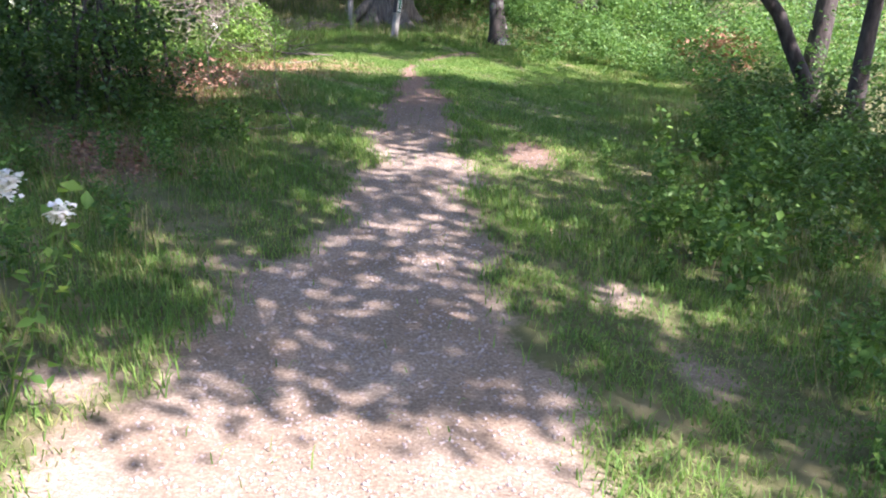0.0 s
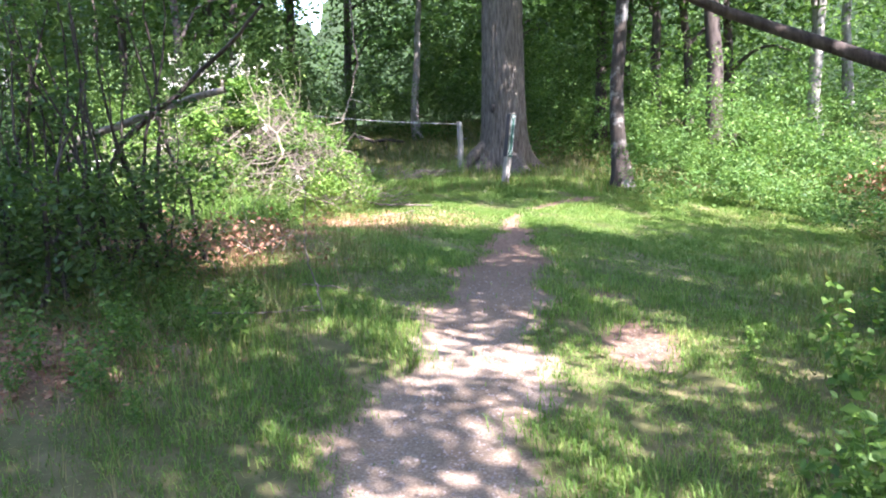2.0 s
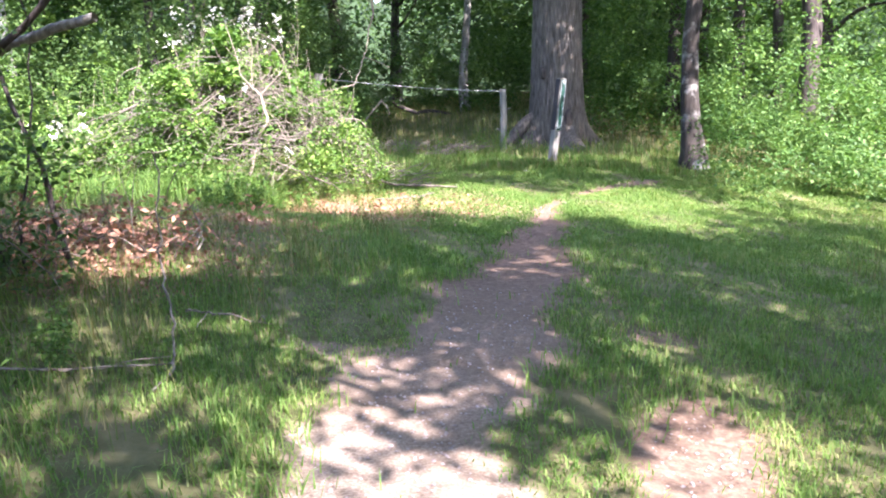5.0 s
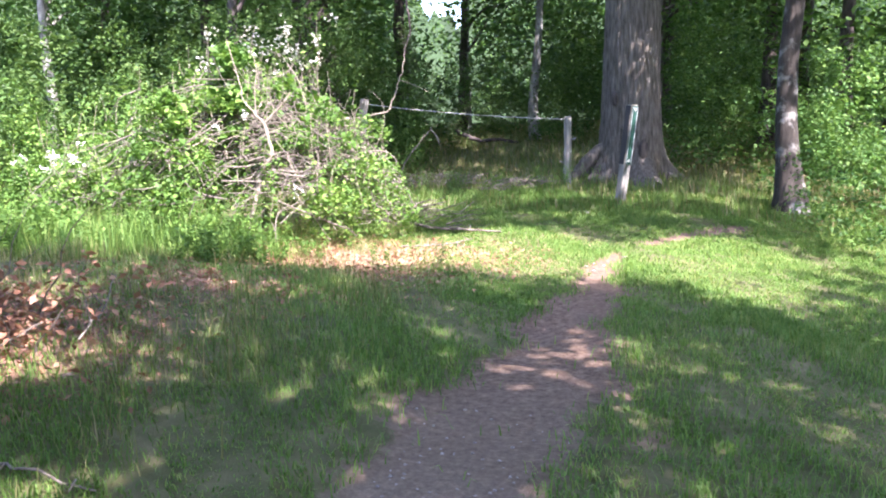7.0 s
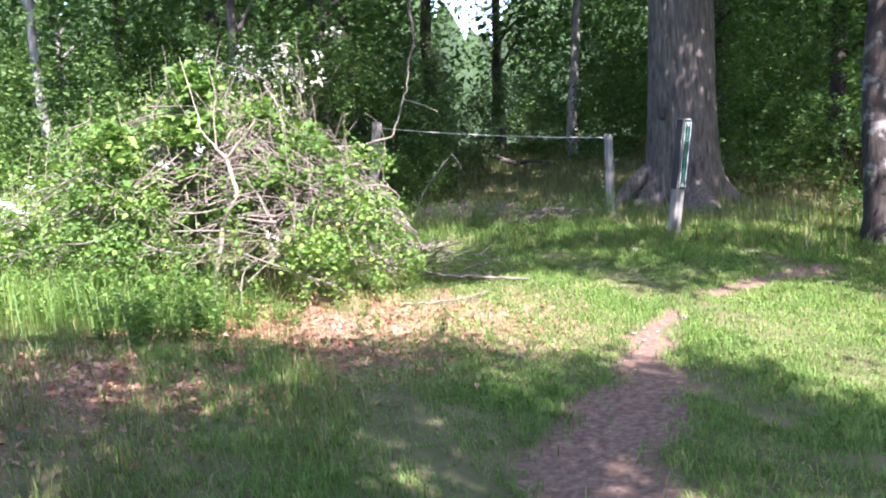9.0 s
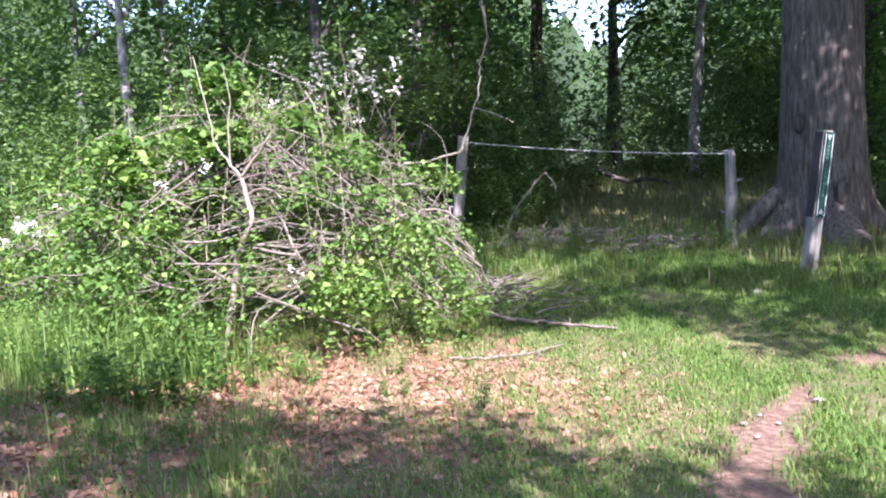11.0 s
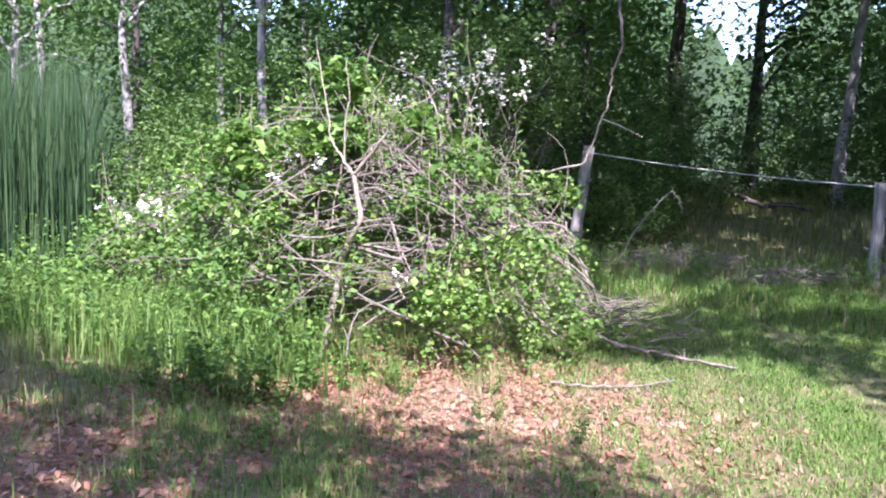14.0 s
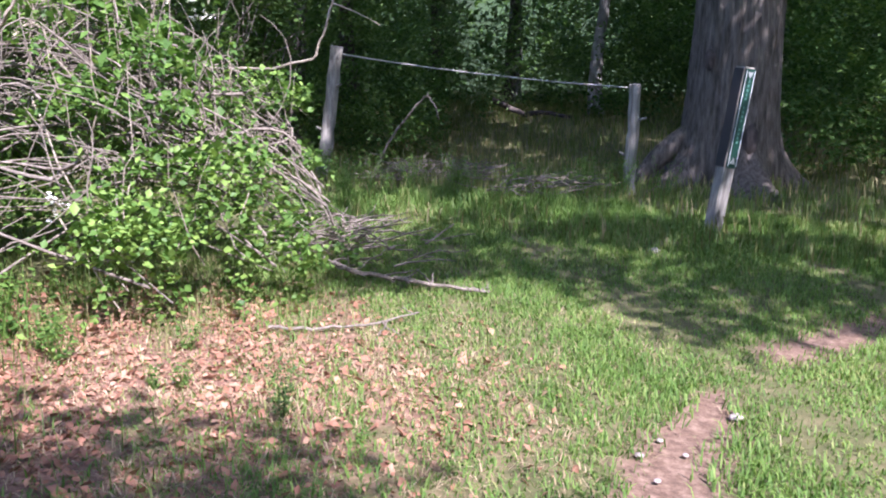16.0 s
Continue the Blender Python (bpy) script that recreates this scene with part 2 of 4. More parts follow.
def leaves(centres, sizes, narrow=0.55, up=0.5, droop=0.0):
    """One folded leaf at each centre: verts and triangles."""
    n = len(centres)
    nor = rng.normal(0, 1, (n, 3))
    nor /= np.linalg.norm(nor, axis=1)[:, None]
    nor[:, 2] = np.abs(nor[:, 2]) + up
    nor /= np.linalg.norm(nor, axis=1)[:, None]
    d = np.cross(nor, rng.normal(0, 1, (n, 3)))
    d /= np.linalg.norm(d, axis=1)[:, None] + 1e-9
    d[:, 2] -= droop
    side = np.cross(nor, d)
    s = np.asarray(sizes)[:, None]
    c = np.asarray(centres)
    v = np.stack([c - d * s * 0.5, c + side * s * narrow * 0.5 + nor * s * 0.12, c + d * s * 0.5, c - side * s * narrow * 0.5 + nor * s * 0.12], 1)
    k = np.arange(n)[:, None] * 4
    f = np.concatenate([k + [[0, 1, 2]], k + [[0, 2, 3]]])
    return v.reshape(-1, 3), f


def blades(base, height, width, lean):
    """Bent grass blades: two faces each."""
    n = len(base)
    a = rng.uniform(0, 2 * np.pi, n)
    out = np.stack([np.cos(a), np.sin(a), 0 * a], 1)
    side = np.stack([-np.sin(a), np.cos(a), 0 * a], 1) * width[:, None] * 0.5
    h, l = height[:, None], lean[:, None]
    mid = base + out * l * h * 0.35 + np.array([[0, 0, 1.0]]) * h * 0.6
    tip = base + out * l * h + np.array([[0, 0, 1.0]]) * h * (1 - 0.35 * l)
    v = np.stack([base - side, base + side, mid + side * 0.7, mid - side * 0.7, tip], 1)
    k = np.arange(n)[:, None] * 5
    f = np.concatenate([k + [[0, 1, 2]], k + [[0, 2, 3]], k + [[3, 2, 4]]])
    return v.reshape(-1, 3), f


# ---------------------------------------------------------------- the ground
TRAIL = np.array([(-9, 2.25, 1.1), (-3.2, 2.29, 1.04), (-2.6, 2.23, 1.0), (-1.9, 2.19, 0.9), (-0.5, 2.31, 0.66), (1.2, 2.36, 0.55), (2.0, 2.4, 0.54), (3.4, 2.27, 0.5), (5.4, 2.24, 0.52), (6.4, 2.22, 0.48), (7.6, 2.18, 0.44), (8.3, 2.15, 0.36), (9.1, 2.04, 0.35), (10.0, 2.03, 0.25), (11.1, 1.9, 0.17), (11.7, 1.87, 0.13), (12.3, 1.9, 0.0)])


def soft_noise(x, y, f, seed):
    return 0.5 + 0.25 * (np.sin(x * f + seed) * np.cos(y * f * 1.13 + seed * 2) + np.sin(x * f * 2.3 + y * f * 1.7 + seed * 3))


def clamp01(v):
    return np.clip(v, 0, 1)


def ground_z(x, y):
    x, y = np.asarray(x, float), np.asarray(y, float)
    w = 1 - 0.85 * clamp01((y - 7) / 3)
    z = 0.13 * np.clip(1.9 - x, 0, 4) * w - 0.12 * np.clip(x - 2.6, 0, 5) + 0.05 * np.clip(y - 12.5, 0, 7) + 0.12 * np.clip(y - 20.5, 0, 6) + 0.05 * np.clip(y - 26.5, 0, 14)
    return z + 0.02 * np.sin(x * 1.9 + 0.7 * y) * np.cos(y * 1.3 - 0.4 * x)


def path_mask(x, y):
    """About 1 on trodden ground, 0 in the grass."""
    x, y = np.asarray(x, float), np.asarray(y, float)
    c, h = np.interp(y, TRAIL[:, 0], TRAIL[:, 1]), np.interp(y, TRAIL[:, 0], TRAIL[:, 2])
    h = h + 0.09 * np.sin(y * 2.7 + 2 * np.sign(x - c)) + 0.07 * np.sin(y * 6.3 + 4 * np.sign(x - c)) * (h > 0.2)
    m = clamp01(0.5 - (np.abs(x - c) - h) / 0.4) * clamp01((12.1 - y) / 0.5)
    bare = ((x - 3.58) / 0.3) ** 2 + ((y - 3.3) / 0.72) ** 2
    m = np.maximum(m, clamp01(1.15 - 0.6 * bare))
    for bx, by, rx, ry in ((3.4, 5.1, 0.4, 0.3), (1.5, 4.1, 0.45, 0.22), (3.75, -0.9, 0.3, 0.4), (3.6, 0.2, 0.22, 0.25), (4.0, -2.0, 0.25, 0.4), (3.0, 5.9, 0.2, 0.25), (1.3, -0.9, 0.3, 0.3), (1.0, -2.6, 0.4, 0.3), (0.3, 2.0, 0.3, 0.2)):
        m = np.maximum(m, clamp01(0.68 - 0.5 * (((x - bx) / rx) ** 2 + ((y - by) / ry) ** 2)))
    fx = np.clip((x - 2.2) * 0.54 + (y - 12.65) * 0.84, 0, 2.0)
    m = np.maximum(m, clamp01(0.48 - (np.hypot(x - 2.2 - 0.54 * fx, y - 12.65 - 0.84 * fx) - 0.2) / 0.42))
    return m


def litter_mask(x, y):
    """Dry leaves: along the brush pile and on the bank under the thicket."""
    x, y = np.asarray(x, float), np.asarray(y, float)
    a = clamp01(1.3 - np.hypot((x + 1.2) / 2.4, (y - 10.2) / 2.5)) * clamp01(0.35 + 1.3 * soft_noise(x, y, 2.7, 8.0))
    b = clamp01(1.25 - np.hypot((x + 1.2) / 1.6, (y - 5.4) / 1.7))
    c = clamp01(1.2 - np.hypot((x + 0.4) / 1.2, (y - 1.4) / 1.5))
    d = 0.75 * clamp01(1.2 - np.hypot((x - 0.5) / 1.2, (y - 10.6) / 1.7)) * clamp01(0.2 + 1.3 * soft_noise(x, y, 4.7, 3.0))
    e = 0.9 * clamp01(1.2 - np.hypot((x + 0.9) / 1.7, (y - 7.7) / 1.3)) * clamp01(0.3 + 1.2 * soft_noise(x, y, 3.9, 1.0))
    return np.maximum(np.maximum(np.maximum(a, b), np.maximum(d, e)), 0.8 * c)


xs = np.concatenate([-np.geomspace(400, 14, 22), np.arange(-13, 13.01, 0.13), np.geomspace(14, 400, 22)])
ys = np.concatenate([-np.geomspace(400, 9.5, 22), np.arange(-9, 24.01, 0.13), np.geomspace(25, 500, 26)])
gx, gy = np.meshgrid(xs, ys, indexing="ij")
gz = ground_z(gx, gy) - 0.02 * path_mask(gx, gy)
idx = np.arange(gx.size).reshape(gx.shape)
quads = np.stack([idx[:-1, :-1], idx[1:, :-1], idx[1:, 1:], idx[:-1, 1:]], -1).reshape(-1, 4)
ground = part("ground", mesh_from("ground", np.stack([gx, gy, gz], -1).reshape(-1, 3), quads, True), GROUND)
tagged(ground, "brown soil with a trodden gravel footpath through grass", "ground", kind="structure")
for key, values in (("path", path_mask(gx, gy)), ("litter", litter_mask(gx, gy)), ("earthen", clamp01((gy - 2.8) / 4.0 + (gx > 3.0) * (gy > 1) * 0.8))):
    layer = ground.data.attributes.new(key, "FLOAT", "POINT")
    layer.data.foreach_set("value", values.astype(np.float32).ravel())


def scattered(n, x0, x1, y0, y1, chance):
    """Random places on the ground, kept by a chance from 0 to 1."""
    x, y = rng.uniform(x0, x1, n), rng.uniform(y0, y1, n)
    keep = rng.uniform(0, 1, n) < chance(x, y)
    x, y = x[keep], y[keep]
    return np.stack([x, y, ground_z(x, y) - 0.01], 1)


# ---------------------------------------------------------------- trees
def trunk_mesh(points, radii, sides=14, ridges=0.0, ridge_count=0):
    v, f = tube(points, radii, sides)
    if ridges:
        p = np.repeat(np.asarray(points, float), sides, axis=0)
        d = v - p
        a = np.tile(np.arange(sides) * 2 * np.pi / sides, len(points))
        z = v[:, 2]
        g = np.sin(a * ridge_count + 2.2 * np.sin(z * 1.7) + 1.3 * np.sin(a * 3 + z)) * 0.6 + np.sin(a * ridge_count * 1.9 - z * 3.1) * 0.4
        v = p + d * (1 + ridges * g[:, None])
    return mesh_from("trunk", v, f, True)


def clumps(centres, spread, per, size, flat=0.7, **kw):
    """Leaves in bunches round the centres."""
    c = np.repeat(np.asarray(centres), per, axis=0)
    c = c + rng.normal(0, 1, c.shape) * np.asarray(spread) * [1, 1, flat]
    return leaves(c, size * rng.uniform(0.6, 1.35, len(c)), **kw)


def tree(name, base, top, radius, bark, crown_from, crown_r, n_clumps, per, leaf, size, label, lean=(0, 0), limbs=7, group="trees of the wood"):
    """A tapered trunk, limbs and an uneven crown."""
    x, y = base
    z = float(ground_z(x, y)) - 0.05
    ob = thing(name, (x, y, z), label, "tree", group)
    n = 14
    pts = wiggle((0, 0, 0), (lean[0], lean[1], top), n, 0.12 * top / 8)
    rad = radius * (1 - 0.75 * np.linspace(0, 1, n)) * (1 + 0.5 * np.exp(-np.linspace(0, 1, n) * 14))
    part("trunk", trunk_mesh(pts, rad, 12), bark, ob)
    ends = []
    for k in range(limbs):
        t = rng.uniform(crown_from, 0.95)
        i = int(t * (n - 1))
        a = rng.uniform(0, 2 * np.pi)
        e = pts[i] + np.array([math.cos(a) * crown_r * rng.uniform(0.5, 0.95), math.sin(a) * crown_r * rng.uniform(0.5, 0.95), crown_r * rng.uniform(0.1, 0.5)])
        line = wiggle(pts[i], e, 7, 0.25, 0.12 * crown_r)
        v, f = tube(line, np.linspace(radius * 0.4, radius * 0.06, 7), 6)
        part("limb", mesh_from("limb", v, f, True), bark, ob)
        ends += [line[3], line[4], line[5], line[6]]
    ends.append(pts[-1])
    ends = np.array(ends)
    c = ends[rng.integers(0, len(ends), n_clumps)] + rng.normal(0, 1, (n_clumps, 3)) * crown_r * [0.28, 0.28, 0.22]
    v, f = clumps(c, 0.16 * crown_r * 0.8, per, size)
    part("crown", mesh_from("crown", v, f), leaf, ob)
    return ob


# the great oak behind the sign
oak = thing("oak_tree", (0.95, 19.75, 0.3), "massive grey furrowed oak with flared roots behind the sign post", "tree")
zs = np.concatenate([np.linspace(-0.1, 1.6, 36), np.linspace(1.65, 11, 60)])
flare = 0.605 + 0.44 * np.exp(-np.clip(zs, 0, 9) * 2.6) - 0.02 * np.clip(zs - 1, 0, 9)
axis = np.stack([0.02 * zs, 0 * zs, zs], 1)
v, f = tube(axis, flare, 120)
p = np.repeat(axis, 120, axis=0)
ang = np.tile(np.arange(120) * 2 * np.pi / 120, len(zs))
zz = v[:, 2]
roots = np.exp(-np.clip(zz, 0, 9) * 2.9) * (0.42 * np.cos(5 * ang + 0.6) + 0.2 * np.cos(3 * ang + 2.0))
furrow = 0.022 * np.sin(30 * ang + 2.4 * np.sin(zz * 2.1) + 1.5 * np.sin(ang * 4 + zz * 1.3)) + 0.012 * np.sin(47 * ang - zz * 4.0 + 2 * np.sin(zz * 5))
v = p + (v - p) * (1 + roots + furrow)[:, None]
v[:, 2] = zz
part("trunk", mesh_from("trunk", v, f, True), BARK_OAK, oak)
ends = []
for k in range(12):
    a = k * 2.4
    z0 = rng.uniform(6.5, 10.8)
    r = rng.uniform(4, 7.5)
    line = wiggle((0.035 * z0, 0, z0), (math.cos(a) * r, math.sin(a) * r, z0 + rng.uniform(-0.5, 2.5)), 9, 0.9, 0.8)
    v, f = tube(line, np.linspace(0.24, 0.03, 9), 8)
    part("limb", mesh_from("limb", v, f, True), BARK_OAK, oak)
    ends += list(line[3:])
ends = np.array(ends)
c = ends[rng.integers(0, len(ends), 420)] + rng.normal(0, 1, (420, 3)) * [0.9, 0.9, 0.6]
v, f = clumps(c, 0.42, 46, 0.19)
part("crown", mesh_from("crown", v, f), LEAF_WOOD, oak)
# burl scar on the trunk
bm = bmesh.new()
bmesh.ops.create_icosphere(bm, subdivisions=3, radius=0.09, matrix=pose(-0.22, -0.6, 1.75) @ Matrix.Diagonal((0.8, 0.6, 1.6, 1)))
for w in bm.verts:
    w.co += Vector((0.012, 0.012, 0.02)) * noise.noise(w.co * 14)
part("burl", bm, BARK_DARK, oak, "dark knot in the bark")


v, f = tube(wiggle((-0.45, -0.3, 0.72), (-1.2, -0.7, -0.1), 12, 0.02, 0.12), np.linspace(0.19, 0.1, 12), 14)
part("root", mesh_from("root", v, f, True), BARK_OAK, oak)
# solid lump whose dark colour stands for the shade inside a cavity
bm = bmesh.new()
bmesh.ops.create_icosphere(bm, subdivisions=3, radius=0.14, matrix=pose(0.38, -0.66, 0.7, 0, 0, 30) @ Matrix.Diagonal((0.75, 0.45, 1.6, 1)))
for w in bm.verts:
    w.co += Vector((0.03, 0.03, 0.03)) * noise.noise(w.co * 9)
part("dark_lump", bm, BARK_DARK, oak, "dark lump in place of a shaded cavity low on the trunk")

# the tree beside it, lichen and sunlight both painted as pale patches
t2 = thing("sun_lichened_tree", (3.95, 16.3, float(ground_z(3.95, 16.3)) - 0.05), "slender dark lichened tree, sunlight painted into its pale patches", "tree")
line = np.array([(0.04, 0, 0), (0.02, 0, 0.4), (-0.02, 0, 0.9), (-0.06, 0.03, 1.5), (-0.05, 0.05, 2.4), (0.05, 0.1, 3.6), (0.2, 0.1, 5.2), (0.3, 0, 7.2), (0.3, 0, 9)])
part("trunk", trunk_mesh(line, [0.33, 0.24, 0.19, 0.165, 0.155, 0.145, 0.13, 0.11, 0.05], 24, 0.05, 7), BARK_LICHEN_SUN, t2)
c = np.array([(0.2, 0, 6.8)]) + rng.normal(0, 1, (110, 3)) * [1.4, 1.4, 1.2]
v, f = clumps(c, 0.35, 40, 0.15)
part("crown", mesh_from("crown", v, f), LEAF_WOOD, t2)

# the arching tree at the far verge
AO = np.array([7.75, 5.4, float(ground_z(7.75, 5.4)) - 0.05])
arch = thing("leaning_tree", AO, "dark tree arching low over the verge of the clearing", "tree")
bend = np.array([(7.75, 5.4, AO[2]), (7.58, 5.4, 0.05), (7.42, 5.4, 0.42), (7.2, 5.4, 0.82), (6.98, 5.4, 1.27), (6.65, 5.4, 1.66), (6.2, 5.4, 1.98), (5.6, 5.4, 2.22), (5.08, 5.4, 2.42), (4.5, 5.4, 2.66), (3.9, 5.3, 2.95), (3.4, 5.3, 3.35)]) - AO
part("trunk", trunk_mesh(bend, np.linspace(0.115, 0.04, len(bend)), 14, 0.05, 5), BARK_DARK, arch)
c = bend[-1] + rng.normal(0, 1, (14, 3)) * [0.5, 0.5, 0.35] + [0, 0, 1.0]
v, f = clumps(c, 0.25, 32, 0.1)
part("crown", mesh_from("crown", v, f), LEAF_WOOD, arch)
tree("verge_tree", (8.6, 6.5), 7.5, 0.13, BARK_DARK, 0.6, 1.6, 30, 28, LEAF_WOOD, 0.13, "dark rough-barked tree at the verge", (0.5, 0.2), 4, "verge trees")

# unseen trees added beside the walk, leaves set along sun rays to shade it
def sunlit(x, y):
    """Ground kept in the sun: the added crowns get few leaves that would shade it."""
    s = clamp01((-2.5 - 0.15 * np.sin(x * 5) - y) / 0.25) * clamp01((x - 0.2) / 0.4) * clamp01((4.2 - x) / 0.5)
    s = np.maximum(s, clamp01(1.3 - np.hypot((x - 2.45) / 1.3, (y - 2.45) / 0.62)))
    s = np.maximum(s, clamp01(1.3 - np.hypot((x - 3.7) / 0.85, (y - 3.2) / 1.1)))
    s = np.maximum(s, clamp01(1.2 - np.hypot((x - 1.25) / 0.32, (y - 3.5) / 0.25)))
    lower = 9.85 - 0.35 * np.clip(-0.3 - x, 0, 2.6) - 0.45 * clamp01((x - 2.4) / 0.6) + 0.12 * np.sin(x * 3.1) + 0.1 * np.sin(x * 7)
    upper = 13.4 + 0.5 * np.sin(x * 2.2 + 1.2) + 12 * clamp01(-1.2 - x)
    s = np.maximum(s, clamp01((y - lower) / 0.3) * clamp01((upper - y) / 0.4) * clamp01((4.6 - x) / 0.6))
    s = np.maximum(s, clamp01((x - 3.9) / 0.8) * clamp01((y - 11.2) / 1.0))
    s = np.maximum(s, clamp01((-5.5 - x) / 1.0))
    for bx, by, rx, ry in ((1.6, 3.95, 0.35, 0.2), (3.45, 4.9, 0.5, 0.35), (2.35, 7.3, 0.5, 0.8), (1.55, 6.0, 0.35, 0.2), (3.7, 7.0, 1.0, 0.3), (3.1, 5.9, 0.4, 0.25), (2.7, 6.6, 0.4, 0.2), (1.3, 7.2, 0.45, 0.22), (0.9, 8.4, 0.5, 0.2), (1.6, 8.8, 0.35, 0.2), (0.7, 6.6, 0.4, 0.2), (0.2, 7.6, 0.5, 0.2), (-0.9, 5.2, 0.6, 0.4), (0.9, -1.1, 0.6, 0.35), (3.8, -1.0, 0.4, 0.35), (2.75, -0.1, 0.2, 0.12)):
        s = np.maximum(s, 0.85 * clamp01(1.4 - np.hypot((x - bx) / rx, (y - by) / ry)))
    return clamp01(s)


px = np.concatenate([rng.uniform(-6, 9, 6900), rng.uniform(-3, 1.6, 300), rng.uniform(0.0, 5.5, 600), rng.uniform(-4, -0.6, 420)])
py = np.concatenate([rng.uniform(-8, 16, 6900), rng.uniform(-3.5, 2.6, 300), rng.uniform(4.4, 9, 600), rng.uniform(1.2, 4.6, 420)])
dapple = soft_noise(px, py, 3.4, 1.0) + rng.uniform(-0.25, 0.25, len(px))
keep = (rng.uniform(0, 1, len(px)) > sunlit(px, py) * 1.05) & (dapple > 0.26)
px, py = px[keep], py[keep]
hh = rng.uniform(5.5, 9.0, len(px))
shade_roof = np.stack([px + SUN.x / SUN.z * hh, py + SUN.y / SUN.z * hh, hh], 1)
STEMS = np.array([(9.2, -6.5), (8.8, 4.2), (10.2, 11.8), (-5.2, -7.0)])
owner = np.argmin(np.hypot(shade_roof[:, None, 0] - STEMS[None, :, 0], shade_roof[:, None, 1] - STEMS[None, :, 1]), axis=1)
for k, (x, y) in enumerate(STEMS):
    z = float(ground_z(x, y)) - 0.05
    ob = thing("shade_caster", (x, y, z), "unseen added tree whose leaves are placed to shade the path", "tree", "shade trees")
    pts = wiggle((0, 0, 0), (0.2, 0.1, 8.5), 12, 0.2)
    part("trunk", trunk_mesh(pts, np.linspace(0.24, 0.07, 12), 16, 0.04, 8), BARK_DARK, ob)
    mine = shade_roof[owner == k] - [x, y, z]
    for j in range(9):
        e = min((mine[i] for i in rng.integers(0, len(mine), 14)), key=lambda q: abs(q[0]) + abs(q[1]))
        v, f = tube(wiggle(pts[rng.integers(6, 11)], e, 8, 0.4, 0.3), np.linspace(0.035, 0.01, 8), 6)
        part("limb", mesh_from("limb", v, f, True), BARK_DARK, ob)
    v, f = clumps(mine, 0.2, 30, 0.16, 0.6)
    part("crown", mesh_from("crown", v, f), LEAF_WOOD, ob)

# ---------------------------------------------------------------- the wood around
# tall trunks with added crowns out of view, placed to darken the wood's floor
px, py = rng.uniform(-22, 2.9, 2300), rng.uniform(14.5, 40, 2300)
keep = (px > -8.5) | (py > 19)
keep &= (py > 15.0 - 0.3 * (px < -1.5)) & ((py > 18) | (rng.uniform(0, 1, len(px)) < 0.6))
px, py = px[keep], py[keep]
hh = rng.uniform(8.5, 12.5, len(px))
shade_roof = np.stack([px + SUN.x / SUN.z * hh, py + SUN.y / SUN.z * hh, hh], 1)
STEMS = np.array([(4.4, 27.5), (-9.8, 24.5), (6.5, 20.5), (-8.5, 29.5), (0.5, 31.5)])
owner = np.argmin(np.hypot(shade_roof[:, None, 0] - STEMS[None, :, 0], shade_roof[:, None, 1] - STEMS[None, :, 1]), axis=1)
for k, (x, y) in enumerate(STEMS):
    z = float(ground_z(x, y)) - 0.05
    ob = thing("wood_shade_caster", (x, y, z), "tall dark trunk with an added crown placed to shade the wood", "tree", "tall forest trees")
    pts = wiggle((0, 0, 0), (0.2, 0.1, 11.5), 12, 0.3)
    part("trunk", trunk_mesh(pts, np.linspace(0.26, 0.08, 12), 16, 0.04, 8), BARK_DARK, ob)
    mine = shade_roof[owner == k] - [x, y, z]
    for j in range(8):
        v, f = tube(wiggle(pts[rng.integers(7, 11)], mine[rng.integers(0, len(mine))], 8, 0.5, 0.3), np.linspace(0.08, 0.015, 8), 6)
        part("limb", mesh_from("limb", v, f, True), BARK_DARK, ob)
    v, f = clumps(mine, 0.4, 26, 0.3, 0.6)
    part("crown", mesh_from("crown", v, f), LEAF_WOOD, ob)
PALE = [(-21.0, 16.4, 0.14, 0.3), (-20.0, 18.5, 0.16, -0.3), (-17.0, 19.5, 0.13, 0.2), (-22.0, 16.0, 0.18, 0.4), (-2.9, 27.0, 0.15, 0.3), (-12.3, 17.4, 0.14, -0.1), (-19.0, 24.0, 0.15, 0.2), (13.0, 22, 0.2, 0.3), (14.3, 22, 0.2, 0.2), (9.8, 22.4, 0.17, -0.3), (9.3, 21.4, 0.2, 0.5), (-6.6, 31.0, 0.22, 0.2), (11.3, 25.0, 0.2, 0.1), (15.4, 20.5, 0.2, 0.3)]
for x, y, r, l in PALE:
    tree("pale_tree", (x, y), rng.uniform(9, 12), r, BARK_PALE, 0.5, 2.6, 60, 30, LEAF_WOOD, 0.2, "slim pale-barked tree at the edge of the wood", (l, 0.2))
DARK = [(-0.3, 27.5, 0.16), (3.6, 25.5, 0.2), (6.2, 23.0, 0.16), (-7.4, 21.0, 0.17), (-7.6, 18.0, 0.16), (5.2, 22.5, 0.18), (7.6, 24.0, 0.2), (-9.4, 26.5, 0.22), (-12.5, 24.0, 0.2), (17.5, 22.0, 0.18), (0.4, 29.0, 0.22), (-6.4, 30.0, 0.16), (-17.5, 25.0, 0.2), (-24.0, 21.0, 0.22), (-27.0, 15.0, 0.22), (16.5, 17.0, 0.2)]
for x, y, r in DARK:
    tree("forest_tree", (x, y), rng.uniform(8.5, 12), r, BARK_DARK, 0.3, 3.2, 90, 34, LEAF_WOOD, 0.22, "dark-trunked leafy tree in the wood", (rng.uniform(-0.6, 0.6), 0.2))


